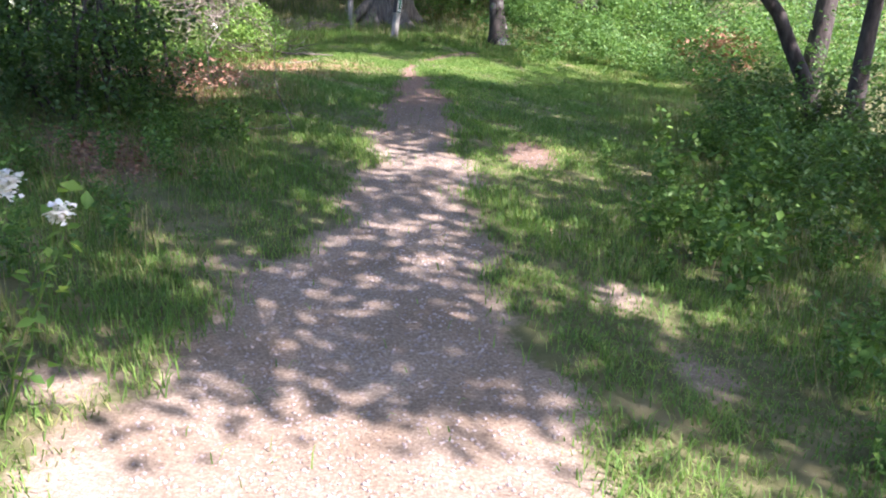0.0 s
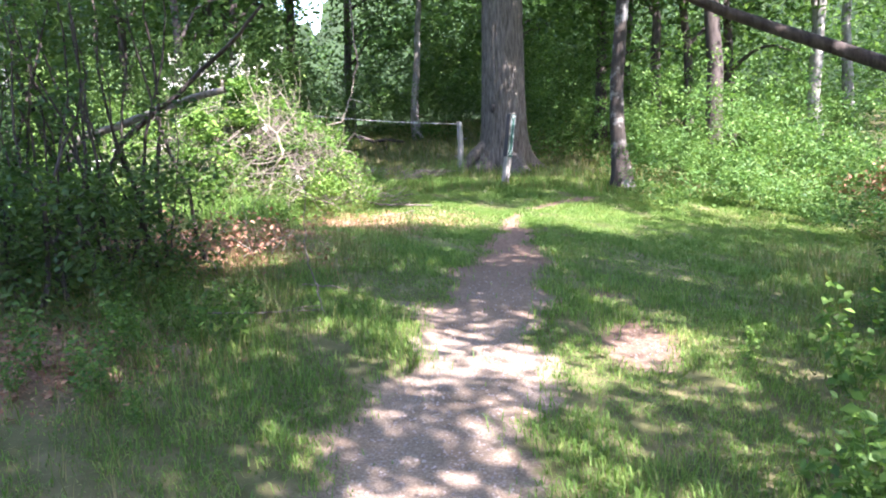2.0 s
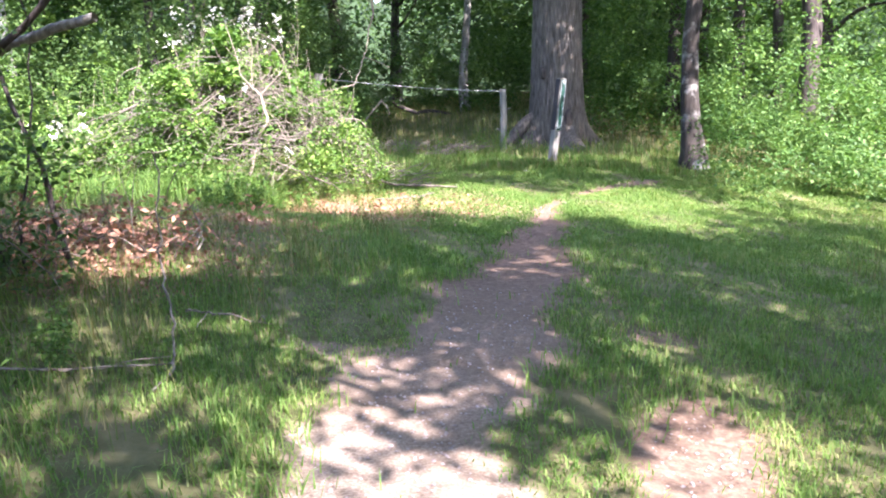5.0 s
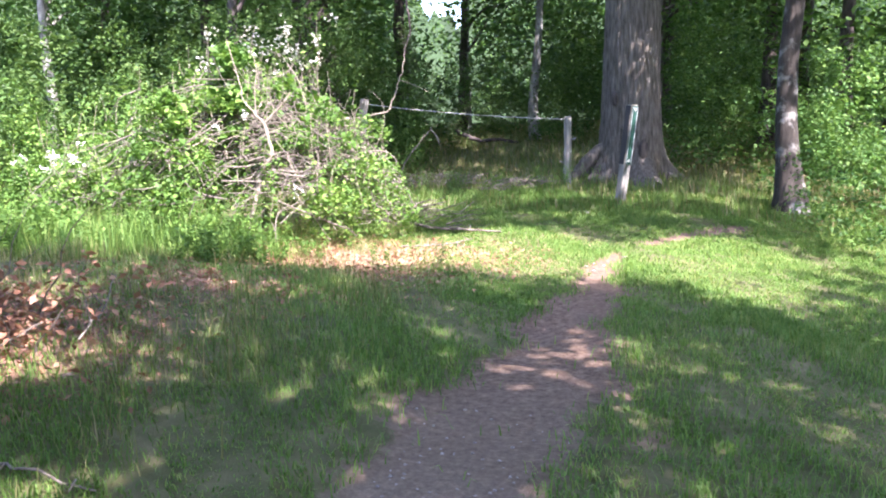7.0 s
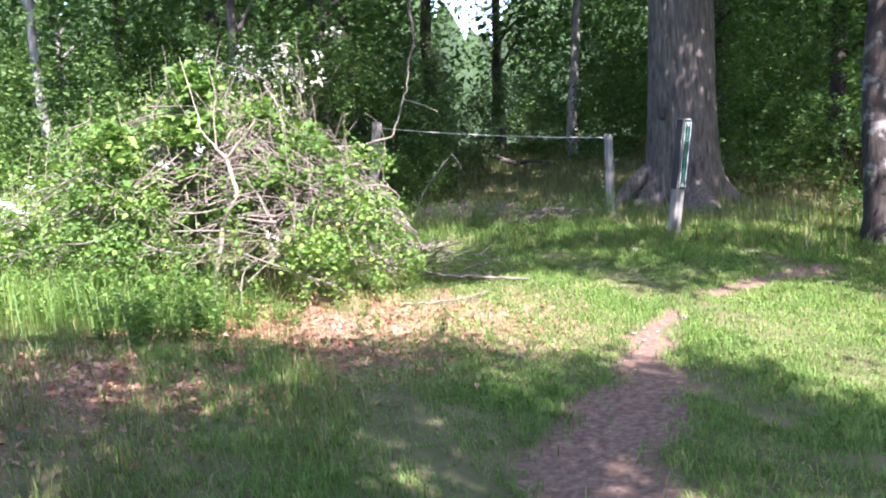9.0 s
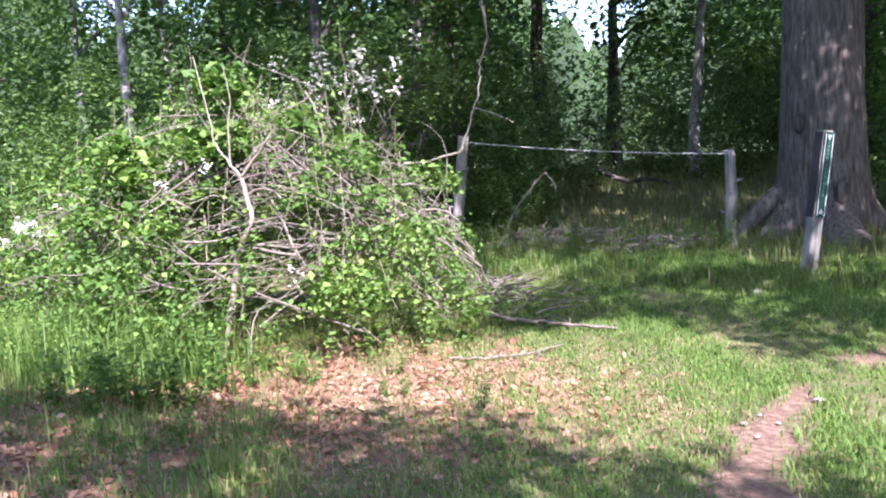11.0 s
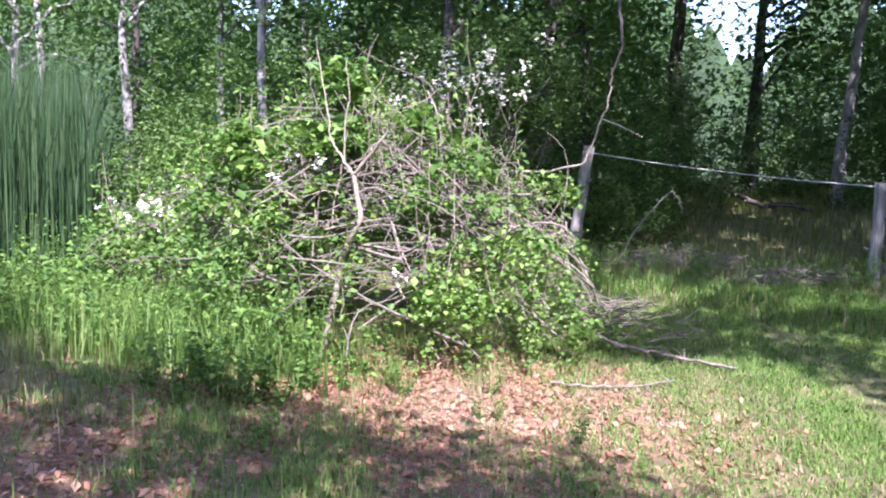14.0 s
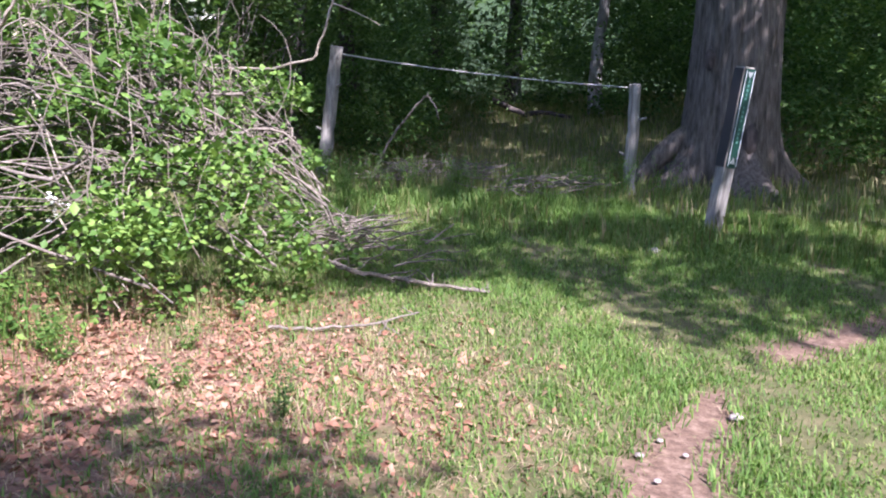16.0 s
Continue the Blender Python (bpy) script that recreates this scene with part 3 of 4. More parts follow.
def undergrowth(name, places, height, leaf, size, per, label, gaps=0.4):
    """A mass of shrubs: leaf bunches from the ground to a ragged top."""
    z = ground_z(places[:, 0], places[:, 1])
    h = height * (0.35 + 0.65 * soft_noise(places[:, 0], places[:, 1], 1.1, 4.0)) * rng.uniform(0.5, 1.15, len(places))
    c = np.stack([places[:, 0], places[:, 1], z + h * rng.uniform(0.02, 1.0, len(places)) ** 0.8], 1)
    open_air = soft_noise(c[:, 0] + 0.6 * c[:, 2], c[:, 1] - 0.4 * c[:, 2], 2.3, 6.0) + 0.2 * np.sin(c[:, 2] * 4 + c[:, 0] * 2) > gaps
    v, f = clumps(c[open_air], size * 1.6, per, size)
    return tagged(part(name, mesh_from(name, v, f), leaf), label, "shrubs", kind="stuff")


def ring(n, az0, az1, r0, r1):
    a, r = np.radians(rng.uniform(az0, az1, n)), np.sqrt(rng.uniform(r0 ** 2, r1 ** 2, n))
    keep = (r < 20) | (np.abs(a + 0.375) > 0.05) | (rng.uniform(0, 1, n) < 0.4)
    a, r = a[keep], r[keep]
    return np.stack([2 + np.sin(a) * r, 8 + np.cos(a) * r], 1)


undergrowth("wood_undergrowth", ring(2500, -38, 4, 17.5, 27), 4.6, LEAF_WOOD, 0.1, 40, "dark green undergrowth in the shade of the wood")
undergrowth("wood_undergrowth", ring(2600, 10, 32, 9.5, 20), 3.9, LEAF_EDGE, 0.095, 40, "sunlit green shrubs at the edge of the wood", 0.57)
undergrowth("wood_undergrowth", ring(760, 17, 66, 5.6, 9.5), 2.1, LEAF_EDGE, 0.07, 40, "low green bushes along the edge of the lawn", 0.5)
undergrowth("wood_undergrowth", ring(900, -2, 14, 12.8, 22), 4.2, LEAF_EDGE, 0.1, 44, "shaded green shrubs behind the oak")
undergrowth("wood_undergrowth", ring(1700, -66, -40, 11.5, 21), 4.6, LEAF_DARK, 0.1, 44, "dark green scrub behind the brush")
undergrowth("far_wood", ring(6200, -100, 75, 25, 40), 12.5, LEAF_WOOD, 0.27, 28, "distant green wood", 0.32)
undergrowth("far_wood", ring(1500, -62, -26, 23, 34), 12, LEAF_WOOD, 0.2, 36, "dense green wood behind the fence", 0.25)
undergrowth("wood_undergrowth", ring(1400, 28, 75, 8.0, 16), 2.6, LEAF_EDGE, 0.09, 36, "leafy shrubs beside the clearing")
undergrowth("far_wood", ring(1500, -13, 6, 26, 34), 13, LEAF_WOOD, 0.2, 36, "tall green wood behind the oak")
undergrowth("willow_scrub", ring(190, -26, -18, 21, 25), 4.2, LEAF_PALE, 0.1, 50, "pale willow scrub in the wood")


def patch_of(n, x0, x1, y0, y1):
    return np.stack([rng.uniform(x0, x1, n), rng.uniform(y0, y1, n)], 1)


undergrowth("wood_undergrowth", ring(520, -37, -25, 12.5, 17.5), 3.0, LEAF_WOOD, 0.08, 40, "dark bushes in the shade beyond the fence")
undergrowth("bramble_scrub", patch_of(520, -9.5, -5.0, 12.3, 14.2), 2.9, LEAF_BUSH, 0.075, 34, "green bramble scrub between the reeds and the brush pile", 0.45)
undergrowth("verge_scrub", patch_of(480, 5.8, 9.6, 2.2, 5.3), 1.5, LEAF_EDGE, 0.055, 40, "fresh green knee-high scrub round the leaning tree", 0.42)

# reddish brush seen between the trunks
n = 60
c = np.stack([rng.normal(9.0, 0.4, n), rng.normal(14, 0.3, n), rng.uniform(0.0, 1.0, n)], 1)
c[:, 2] += ground_z(c[:, 0], c[:, 1])
russet = thing("russet_shrub", (9.0, 14.0, float(ground_z(9, 14))), "dead russet-leaved shrub among green ones", "shrub")
v, f = clumps(c - np.array(russet.location), 0.14, 24, 0.12)
part("foliage", mesh_from("foliage", v, f), DRYLEAF, russet)

# the far tree line
a = np.radians(np.arange(-180, 180.1, 0.4))
top = 15.5 - 5.0 * np.exp(-((a + 0.375) / 0.05) ** 2) + 1.3 * np.sin(a * 9) + 1.1 * np.sin(a * 23 + 1) + 0.9 * np.sin(a * 61) + 0.7 * np.sin(a * 173 + 2) + 0.5 * np.sin(a * 331) + rng.uniform(-0.6, 0.6, len(a))
lo = np.stack([2 + 62 * np.sin(a), 8 + 62 * np.cos(a), 0 * a - 2], 1)
hi = lo + np.stack([0 * a, 0 * a, top + 2], 1)
k = np.arange(len(a) - 1)
v = np.concatenate([lo, hi])
f = np.stack([k, k + 1, k + 1 + len(a), k + len(a)], 1)
tagged(part("backdrop", mesh_from("backdrop", v, f), plain("far_wood_green", (0.028, 0.055, 0.018), 0.9, 0.6, 0.35)), "dark line of distant woodland", "backdrop", kind="structure")

# ---------------------------------------------------------------- fence
def fence_post(base, height, radius, lean, label):
    x, y, z = base
    ob = thing("fence_post", (x, y, z - 0.1), label, "post", "fence posts")
    n = 14
    pts = wiggle((0, 0, 0), (lean[0], lean[1], height + 0.1), n, 0.02)
    me = trunk_mesh(pts, radius * (1 + 0.06 * np.sin(np.arange(n) * 2.1)) * np.linspace(1.1, 0.95, n), 18, 0.05, 6)
    bm = bmesh.new()
    bm.from_mesh(me)
    bm.verts.ensure_lookup_table()
    bm.faces.new([bm.verts[(n - 1) * 18 + i] for i in range(18)])
    part("shaft", bm, POST, ob)
    for k, (h, a, l) in enumerate(((0.72, 0.2, 0.1), (0.45, 2.9, 0.07))):
        s = pts[int(h * (n - 1))]
        d = np.array([math.cos(a), -0.3, 0.35])
        v, f = tube(wiggle(s + d * radius * 0.7, s + d * (radius + l), 5, 0.01), [0.022, 0.02, 0.018, 0.016, 0.012], 8)
        part("branch_stub", mesh_from("branch_stub", v, f, True), POST, ob)
    return ob, Vector(pts[-1]) + ob.location


post_b, top_b = fence_post((0.0, 18.1, 0.33), 1.38, 0.075, (-0.01, 0), "grey weathered fence post with knotty stubs by the oak")
post_a, top_a = fence_post((-4.42, 17.6, 0.33), 1.88, 0.09, (0.3, 0), "grey weathered fence post half buried in the brush")
t = np.linspace(0, 1, 30)[:, None]
ra, rb = np.array(top_a) - [0, 0, 0.1], np.array(top_b) - [0, 0, 0.05]
line = ra + (rb - ra) * t
line[:, 2] -= 0.05 * (4 * t * (1 - t))[:, 0]
v, f = tube(line, 0.009, 8)
rope = tagged(part("rope", mesh_from("rope", v, f, True), ROPE), "pale rope strung slack between two fence posts", "rope")


# ---------------------------------------------------------------- trail sign
def box(sx, sy, sz, bevel=0.004, at=(0, 0, 0)):
    bm = bmesh.new()
    bmesh.ops.create_cube(bm, size=1, matrix=Matrix.Translation(at) @ Matrix.Diagonal((sx, sy, sz, 1)))
    if bevel:
        bmesh.ops.bevel(bm, geom=bm.edges[:], offset=bevel, segments=2, affect="EDGES")
    return bm


SIGN_H = 1.71
sign = thing("sign_post", (1.285, 16.23, 0.2), "leaning weathered wooden trail post with a narrow green sign", "sign")
sign.rotation_euler = (radians(4.7), radians(5.5), radians(50))
part("post", box(0.14, 0.14, SIGN_H, 0.012, (0, 0, SIGN_H / 2 - 0.05)), POST, sign)
board = part("sign_board", box(0.125, 0.012, 0.98, 0.003, (0, -0.0775, 1.15)), GREEN, sign, "dark green board with white edging")
# black sheet paints the shade on the post's side away from the sun
part("sign_board", box(0.012, 0.125, 0.98, 0.003, (-0.0775, 0, 1.15)), SIDE_SHADE, sign, "black board painted as the post's shaded side")
for sx in (-0.052, 0.052):
    part("white_edge", box(0.009, 0.004, 0.95, 0.001, (sx, -0.0855, 1.15)), WHITE, board)
for k in range(15):
    zc = 1.52 - k * 0.043
    if k in (5, 10):
        continue
    part("letter_bar", box(0.024 if k % 3 else 0.018, 0.004, 0.024, 0.001, (0, -0.0855, zc)), LETTER, board)
for dz, s in ((0.73, 1), (1.58, -1)):
    bm = bmesh.new()
    a = [bm.verts.new((-0.035, -0.0865, dz - 0.03 * s)), bm.verts.new((0.035, -0.0865, dz - 0.03 * s)), bm.verts.new((0, -0.0865, dz + 0.035 * s))]
    bm.faces.new(a if s > 0 else a[::-1])
    bmesh.ops.solidify(bm, geom=bm.faces[:], thickness=0.003)
    part("trail_marker", bm, WHITE, board)

# ---------------------------------------------------------------- the brush pile
pile = thing("brush_pile", (-3.0, 12.2, 0), "great mound of brambles, green vines and dead twigs", "bush")
PO = np.array([-3.0, 12.2, 0.0])


def mound_top(x, y):
    """Height of the heap's skin above the ground."""
    u, w = (x + 3.1) * 0.78 + (y - 11.9) * 0.62, (y - 11.9) * 0.78 - (x + 3.1) * 0.62
    q = (u / 2.35) ** 2 + (w / 2.0) ** 2
    main = 2.2 * clamp01(1 - q) ** 0.6 * (1 - 0.1 * np.clip(u, 0, 3))
    q2 = np.hypot((x + 4.9) / 1.9, (y - 11.2) / 1.5)
    side = 1.25 * np.sqrt(clamp01(1 - q2 ** 2))
    q3 = np.hypot((x + 2.15) / 0.9, (y - 12.2) / 1.1)
    nose = 1.05 * np.sqrt(clamp01(1 - q3 ** 2))
    lump = 1 + 0.22 * np.sin(x * 3.7 + y * 1.1) * np.sin(y * 4.3 - x) + 0.12 * np.sin(x * 8.1 + 1) * np.sin(y * 7.3)
    return np.maximum(np.maximum(main, side), nose) * lump


def arc(a, b, n, bow):
    """A smooth bent cane from a to b."""
    a, b = np.asarray(a, float), np.asarray(b, float)
    t = np.linspace(0, 1, n)[:, None]
    side = rng.normal(0, 1, 3) * bow
    side[2] = abs(side[2])
    hook = rng.normal(0, 1, 3) * bow * 0.4
    return a + (b - a) * t + np.sin(t * math.pi) * side + np.sin(t * 2 * math.pi) * hook + rng.normal(0, 0.004, (n, 3))


n = 12000
x, y = rng.uniform(-7, -0.6, n), rng.uniform(9.2, 14.2, n)
h = mound_top(x, y)
keep = (h > 0.12) & ((np.abs(x + 2.15) > 0.35) | (y > 10.9)) & (soft_noise(x, y, 5.2, 2.0) + rng.uniform(-0.25, 0.25, n) > 0.6 + 0.07 * ((x > -2.7) & (y > 11.3) & (h > 0.8)))
x, y, h = x[keep], y[keep], h[keep]
c = np.stack([x, y, ground_z(x, y) + h * rng.uniform(0.1, 1.06, len(x))], 1) - PO
v1 = clumps(c, 0.05, 5, 0.06, 0.8, narrow=0.7, up=0.7)
lobes = []
for k in range(185):
    x0, y0 = rng.uniform(-6.4, -0.9), rng.uniform(9.8, 13.4)
    h0 = float(mound_top(x0, y0))
    if h0 < 0.25:
        continue
    if abs(x0 + 2.15) < 0.42 and y0 < 11.0:
        continue
    if x0 > -2.7 and y0 > 11.3 and h0 > 0.8 and rng.uniform() < 0.3:
        continue
    r = rng.uniform(0.1, 0.34)
    m = int(3000 * r * r) + 60
    d = rng.normal(0, 1, (m, 3))
    d /= np.linalg.norm(d, axis=1)[:, None]
    d[:, 2] = np.abs(d[:, 2]) * 0.9 - 0.15
    lobes.append(np.array([x0, y0, float(ground_z(x0, y0)) + h0 * rng.uniform(0.75, 1.04)]) + d * r * rng.uniform(0.6, 1.35, (m, 1)) - PO)
lobes = np.concatenate(lobes)
v2 = leaves(lobes, (0.03 + 0.055 * rng.uniform(0, 1, len(lobes)) ** 2) * (1 + 0.75 * clamp01(lobes[:, 2] - 1.0) * (soft_noise(lobes[:, 0], lobes[:, 1], 3.0, 2.0) > 0.5)), 0.7, 0.55, 0.2)
v, f = joined([v1, v2])
part("foliage", mesh_from("foliage", v, f), LEAF_BUSH, pile)
# dead twigs woven through the heap
pieces = []
for k in range(620):
    x0, y0 = rng.uniform(-5.0, -0.9), rng.uniform(10.0, 13.6)
    h0 = float(mound_top(x0, y0))
    if h0 < 0.25:
        continue
    a, l = 0.5 + rng.normal(0, 0.6) + (3.14 if k % 2 else 0), rng.uniform(0.5, 1.7)
    x1, y1 = x0 + math.cos(a) * l, y0 + math.sin(a) * l
    h1 = float(mound_top(x1, y1))
    if h1 < 0.3:
        continue
    z0, z1 = float(ground_z(x0, y0)) + h0 * rng.uniform(0.55, 1.07), float(ground_z(x1, y1)) + max(h1, 0.1) * rng.uniform(0.55, 1.1)
    pieces.append(tube(arc((x0, y0, z0), (x1, y1, z1), 9, 0.13) - PO, np.linspace(0.0035 + 0.009 * rng.uniform() ** 2, 0.0025, 9), 5))
for k in range(105):
    x0, y0 = rng.uniform(-3.6, -1.4), rng.uniform(10.7, 13.3)
    h0 = float(mound_top(x0, y0))
    a, l = 0.45 + rng.normal(0, 0.45) + (3.14 if k % 2 else 0), rng.uniform(0.5, 1.5)
    x1, y1 = x0 + math.cos(a) * l, y0 + math.sin(a) * l
    h1 = float(mound_top(x1, y1))
    if min(h0, h1) > 0.55:
        level = 0.55 * min(h0, h1) + 0.45 * max(h0, h1)
        pieces.append(tube(arc((x0, y0, level * rng.uniform(0.8, 1.08)), (x1, y1, level * rng.uniform(0.8, 1.05)), 10, 0.12) - PO, np.linspace(0.005 + 0.011 * rng.uniform() ** 2, 0.003, 10), 5))
for k in range(70):
    x0, y0 = rng.uniform(-4.6, -1.4), rng.uniform(10.9, 13.2)
    h0 = float(mound_top(x0, y0))
    if h0 > 0.7:
        e = (x0 + rng.normal(0, 0.2), y0 + rng.normal(0, 0.2), h0 + rng.uniform(0.25, 0.7))
        pieces.append(tube(arc((x0, y0, h0 * 0.7), e, 8, 0.1) - PO, np.linspace(0.007, 0.002, 8), 5))
v, f = joined(pieces)
part("dead_tangle", mesh_from("dead_tangle", v, f, True), TWIG, pile, "tangle of dead grey twigs")["kind"] = "stuff"


for k in range(110):
    x0, y0 = rng.uniform(-6.4, -1.1), rng.uniform(10.2, 13.0)
    h0 = float(mound_top(x0, y0))
    if h0 > 0.45:
        line = wiggle((x0, y0, h0 * 0.8), (x0 + rng.normal(0, 0.15), y0 + rng.normal(0, 0.15), h0 + rng.uniform(0.12, 0.75)), 6, 0.08)
        v, f = tube(line - PO, np.linspace(0.006, 0.002, 6), 5)
        shoot = part("shoot", mesh_from("shoot", v, f, True), VINE, pile)
        c = np.repeat(line[1:], 5, axis=0) + rng.normal(0, 0.045, (25, 3)) - PO
        v, f = leaves(c, rng.uniform(0.045, 0.085, len(c)), 0.65, 0.8)
        part("leaf_spray", mesh_from("leaf_spray", v, f), LEAF_BUSH, shoot)["kind"] = "stuff"


def stalk(name, pts, r0, r1, mat, parent, origin, sides=8, label=""):
    pts = np.asarray(pts, float)
    t = np.linspace(0, 1, len(pts))
    tt = np.linspace(0, 1, len(pts) * 4)
    fine = np.stack([np.interp(tt, t, pts[:, i]) for i in range(3)], 1)
    fine += rng.normal(0, 0.006, fine.shape)
    v, f = tube(fine - np.asarray(origin), np.linspace(r0, r1, len(fine)), sides)
    return part(name, mesh_from(name, v, f, True), mat, parent, label)


fork = (-2.12, 10.63, 1.66)
stalk("vine_stem", [(-2.5, 10.63, 0.05), (-2.35, 10.63, 0.62), (-2.23, 10.63, 1.04), (-2.03, 10.63, 1.32), (-2.08, 10.63, 1.45), fork], 0.027, 0.019, VINE, pile, PO)
stalk("vine_stem", [fork, (-1.94, 10.63, 1.82), (-1.8, 10.63, 1.95), (-1.72, 10.63, 2.06)], 0.016, 0.006, VINE, pile, PO)
stalk("vine_stem", [fork, (-2.28, 10.63, 1.82), (-2.39, 10.63, 1.93), (-2.46, 10.63, 2.24), (-2.6, 10.65, 2.7)], 0.011, 0.004, VINE, pile, PO)
stalk("vine_stem", [fork, (-2.23, 10.63, 1.75), (-2.24, 10.63, 2.06), (-2.2, 10.65, 2.28), (-2.26, 10.65, 2.58)], 0.009, 0.003, VINE, pile, PO)
stalk("vine_stem", [(-3.3, 10.4, 0.3), (-3.25, 10.35, 1.0), (-3.1, 10.4, 1.45), (-2.8, 10.6, 1.75)], 0.016, 0.007, TWIG, pile, PO)
stalk("vine_stem", [(-2.9, 13.2, 1.75), (-2.3, 13.6, 1.74), (-1.8, 13.6, 1.83), (-1.7, 13.6, 2.05), (-1.62, 13.6, 2.27), (-1.56, 13.6, 2.4), (-1.5, 13.6, 2.62)], 0.014, 0.008, VINE, pile, PO)
stalk("vine_stem", [(-1.6, 13.6, 2.28), (-1.36, 13.6, 2.2), (-1.15, 13.6, 2.1)], 0.007, 0.003, VINE, pile, PO)
stalk("vine_stem", [(-1.9, 10.95, 0.75), (-1.7, 10.95, 0.5), (-1.5, 11.0, 0.2)], 0.008, 0.005, VINE, pile, PO)
for k in range(26):
    x0, y0, a = rng.uniform(-4.6, -2.2), rng.uniform(10.3, 12.2), rng.normal(0.6, 0.45)
    l = rng.uniform(0.8, 1.8)
    x1, y1 = x0 + math.cos(a) * l, y0 + math.sin(a) * l
    z0, z1 = float(mound_top(x0, y0)), float(mound_top(x1, y1))
    if min(z0, z1) > 0.4:
        line = wiggle((x0, y0, z0 * rng.uniform(0.8, 1.02)), (x1, y1, z1 * rng.uniform(0.8, 1.05)), 10, 0.15, 0.12)
        v, f = tube(line - PO, np.linspace(rng.uniform(0.005, 0.012), 0.003, 10), 6)
        part("vine_stem", mesh_from("vine_stem", v, f, True), VINE if k % 2 else TWIG, pile)


def flower_cluster(parent, origin, at, r, count=14, petal=0.037):
    c = np.asarray(at) - np.asarray(origin) + rng.normal(0, r, (count, 3))
    c = np.repeat(c, 5, axis=0) + rng.normal(0, 0.014, (count * 5, 3))
    v, f = leaves(c, petal * rng.uniform(0.8, 1.2, len(c)), 0.9, 1.2)
    part("rose_bloom", mesh_from("rose_bloom", v, f), PETAL, parent, "small white rose blooms")["kind"] = "stuff"


for at in ((-2.2, 10.32, 1.77), (-2.39, 10.06, 1.63)):
    flower_cluster(pile, PO, at, 0.03, 5, 0.032)
for at in ((-5.5, 11.0, 1.25), (-5.9, 11.1, 1.3), (-5.2, 10.8, 1.2), (-4.6, 11.0, 1.5), (-5.0, 10.6, 1.1), (-6.3, 11.4, 1.3), (-3.9, 11.4, 1.85), (-1.9, 10.9, 0.85)):
    flower_cluster(pile, PO, at, 0.04, 6, 0.036)
for k in range(16):
    x0, y0 = rng.uniform(-6.4, -4.2), rng.uniform(10.3, 11.3)
    flower_cluster(pile, PO, (x0, y0, float(ground_z(x0, y0) + mound_top(x0, y0)) + 0.12), 0.035, 5, 0.036)

# rose thicket behind the heap
rose = thing("rose_thicket", (-5.6, 17.0, 0.3), "dark rose thicket with small white blooms behind the brush", "bush")
RO = np.array([-5.6, 17.0, 0.3])
c = RO + rng.normal(0, 1, (1000, 3)) * [1.5, 0.55, 0.9] + [-0.3, 0, 2.1]
c = c[(c[:, 2] > 0.3) & (c[:, 2] < 4.4) & ((c[:, 0] < -4.9) | (c[:, 2] > 2.4)) & (c[:, 0] < -3.7)]
v, f = clumps(c - RO, 0.13, 30, 0.075)
part("foliage", mesh_from("foliage", v, f), LEAF_DARK, rose)
for k in range(60):
    v, f = tube(wiggle((rng.uniform(-1.5, 0.6), rng.uniform(-0.4, 0.4), 0), (rng.uniform(-2, 1.6), rng.uniform(-0.8, 0.6), rng.uniform(1.8, 3.4)), 8, 0.3, 0.3), np.linspace(0.014, 0.004, 8), 5)
    part("cane", mesh_from("cane", v, f, True), TWIG, rose)
for k in range(24):
    flower_cluster(rose, RO, (RO[0] + rng.uniform(-1.6, 1.7), RO[1] - rng.uniform(0.7, 1.2), rng.uniform(2.4, 3.7)), 0.08, 10, 0.05)

# dead vine that hangs over the fence
hang = thing("hanging_vine", (-1.48, 13.55, 2.7), "twisted dead vine hanging from the trees over the brush", "vine")
stalk("vine_stem", [(-1.3, 13.55, 6.5), (-1.46, 13.55, 4.4), (-1.43, 13.55, 3.4), (-1.37, 13.55, 3.0), (-1.48, 13.55, 2.76), (-1.5, 13.55, 2.6)], 0.024, 0.009, BARK_DARK, hang, (-1.48, 13.55, 2.7))

# ---------------------------------------------------------------- dark thicket by the walk
thick = thing("thicket", (-1.2, 3.8, 0.2), "dark thicket of leafy stems beside the path", "bush")
TO = np.array([-1.2, 3.8, 0.2])
tips = []
for k in range(44):
    b = np.array([rng.uniform(-3.2, -0.7), rng.uniform(2.4, 4.9), 0])
    b[2] = float(ground_z(b[0], b[1])) - 0.03
    e = b + [rng.normal(-0.1, 0.45), rng.normal(0, 0.4), rng.uniform(1.6, 3.6)]
    line = wiggle(b, e, 9, 0.16)
    tips += list(line[3:])
    v, f = tube(line - TO, np.linspace(rng.uniform(0.012, 0.028), 0.005, 9), 6)
    part("stem", mesh_from("stem", v, f, True), BARK_DARK, thick)
tips = np.array(tips)
c = tips[rng.integers(0, len(tips), 620)] + rng.normal(0, 1, (620, 3)) * [0.32, 0.32, 0.24]
c = c[(c[:, 0] < -1.7) | (c[:, 2] < 1.3) | (c[:, 2] > 2.7) | (rng.uniform(0, 1, len(c)) < 0.2)]
low = np.stack([rng.uniform(-3.2, -0.4, 420), rng.uniform(2.0, 4.5, 420), rng.uniform(0.05, 1.1, 420)], 1)
low[:, 2] += ground_z(low[:, 0], low[:, 1])
v, f = clumps(np.concatenate([c, low]) - TO, 0.1, 22, 0.07)
part("foliage", mesh_from("foliage", v, f), LEAF_DARK, thick)
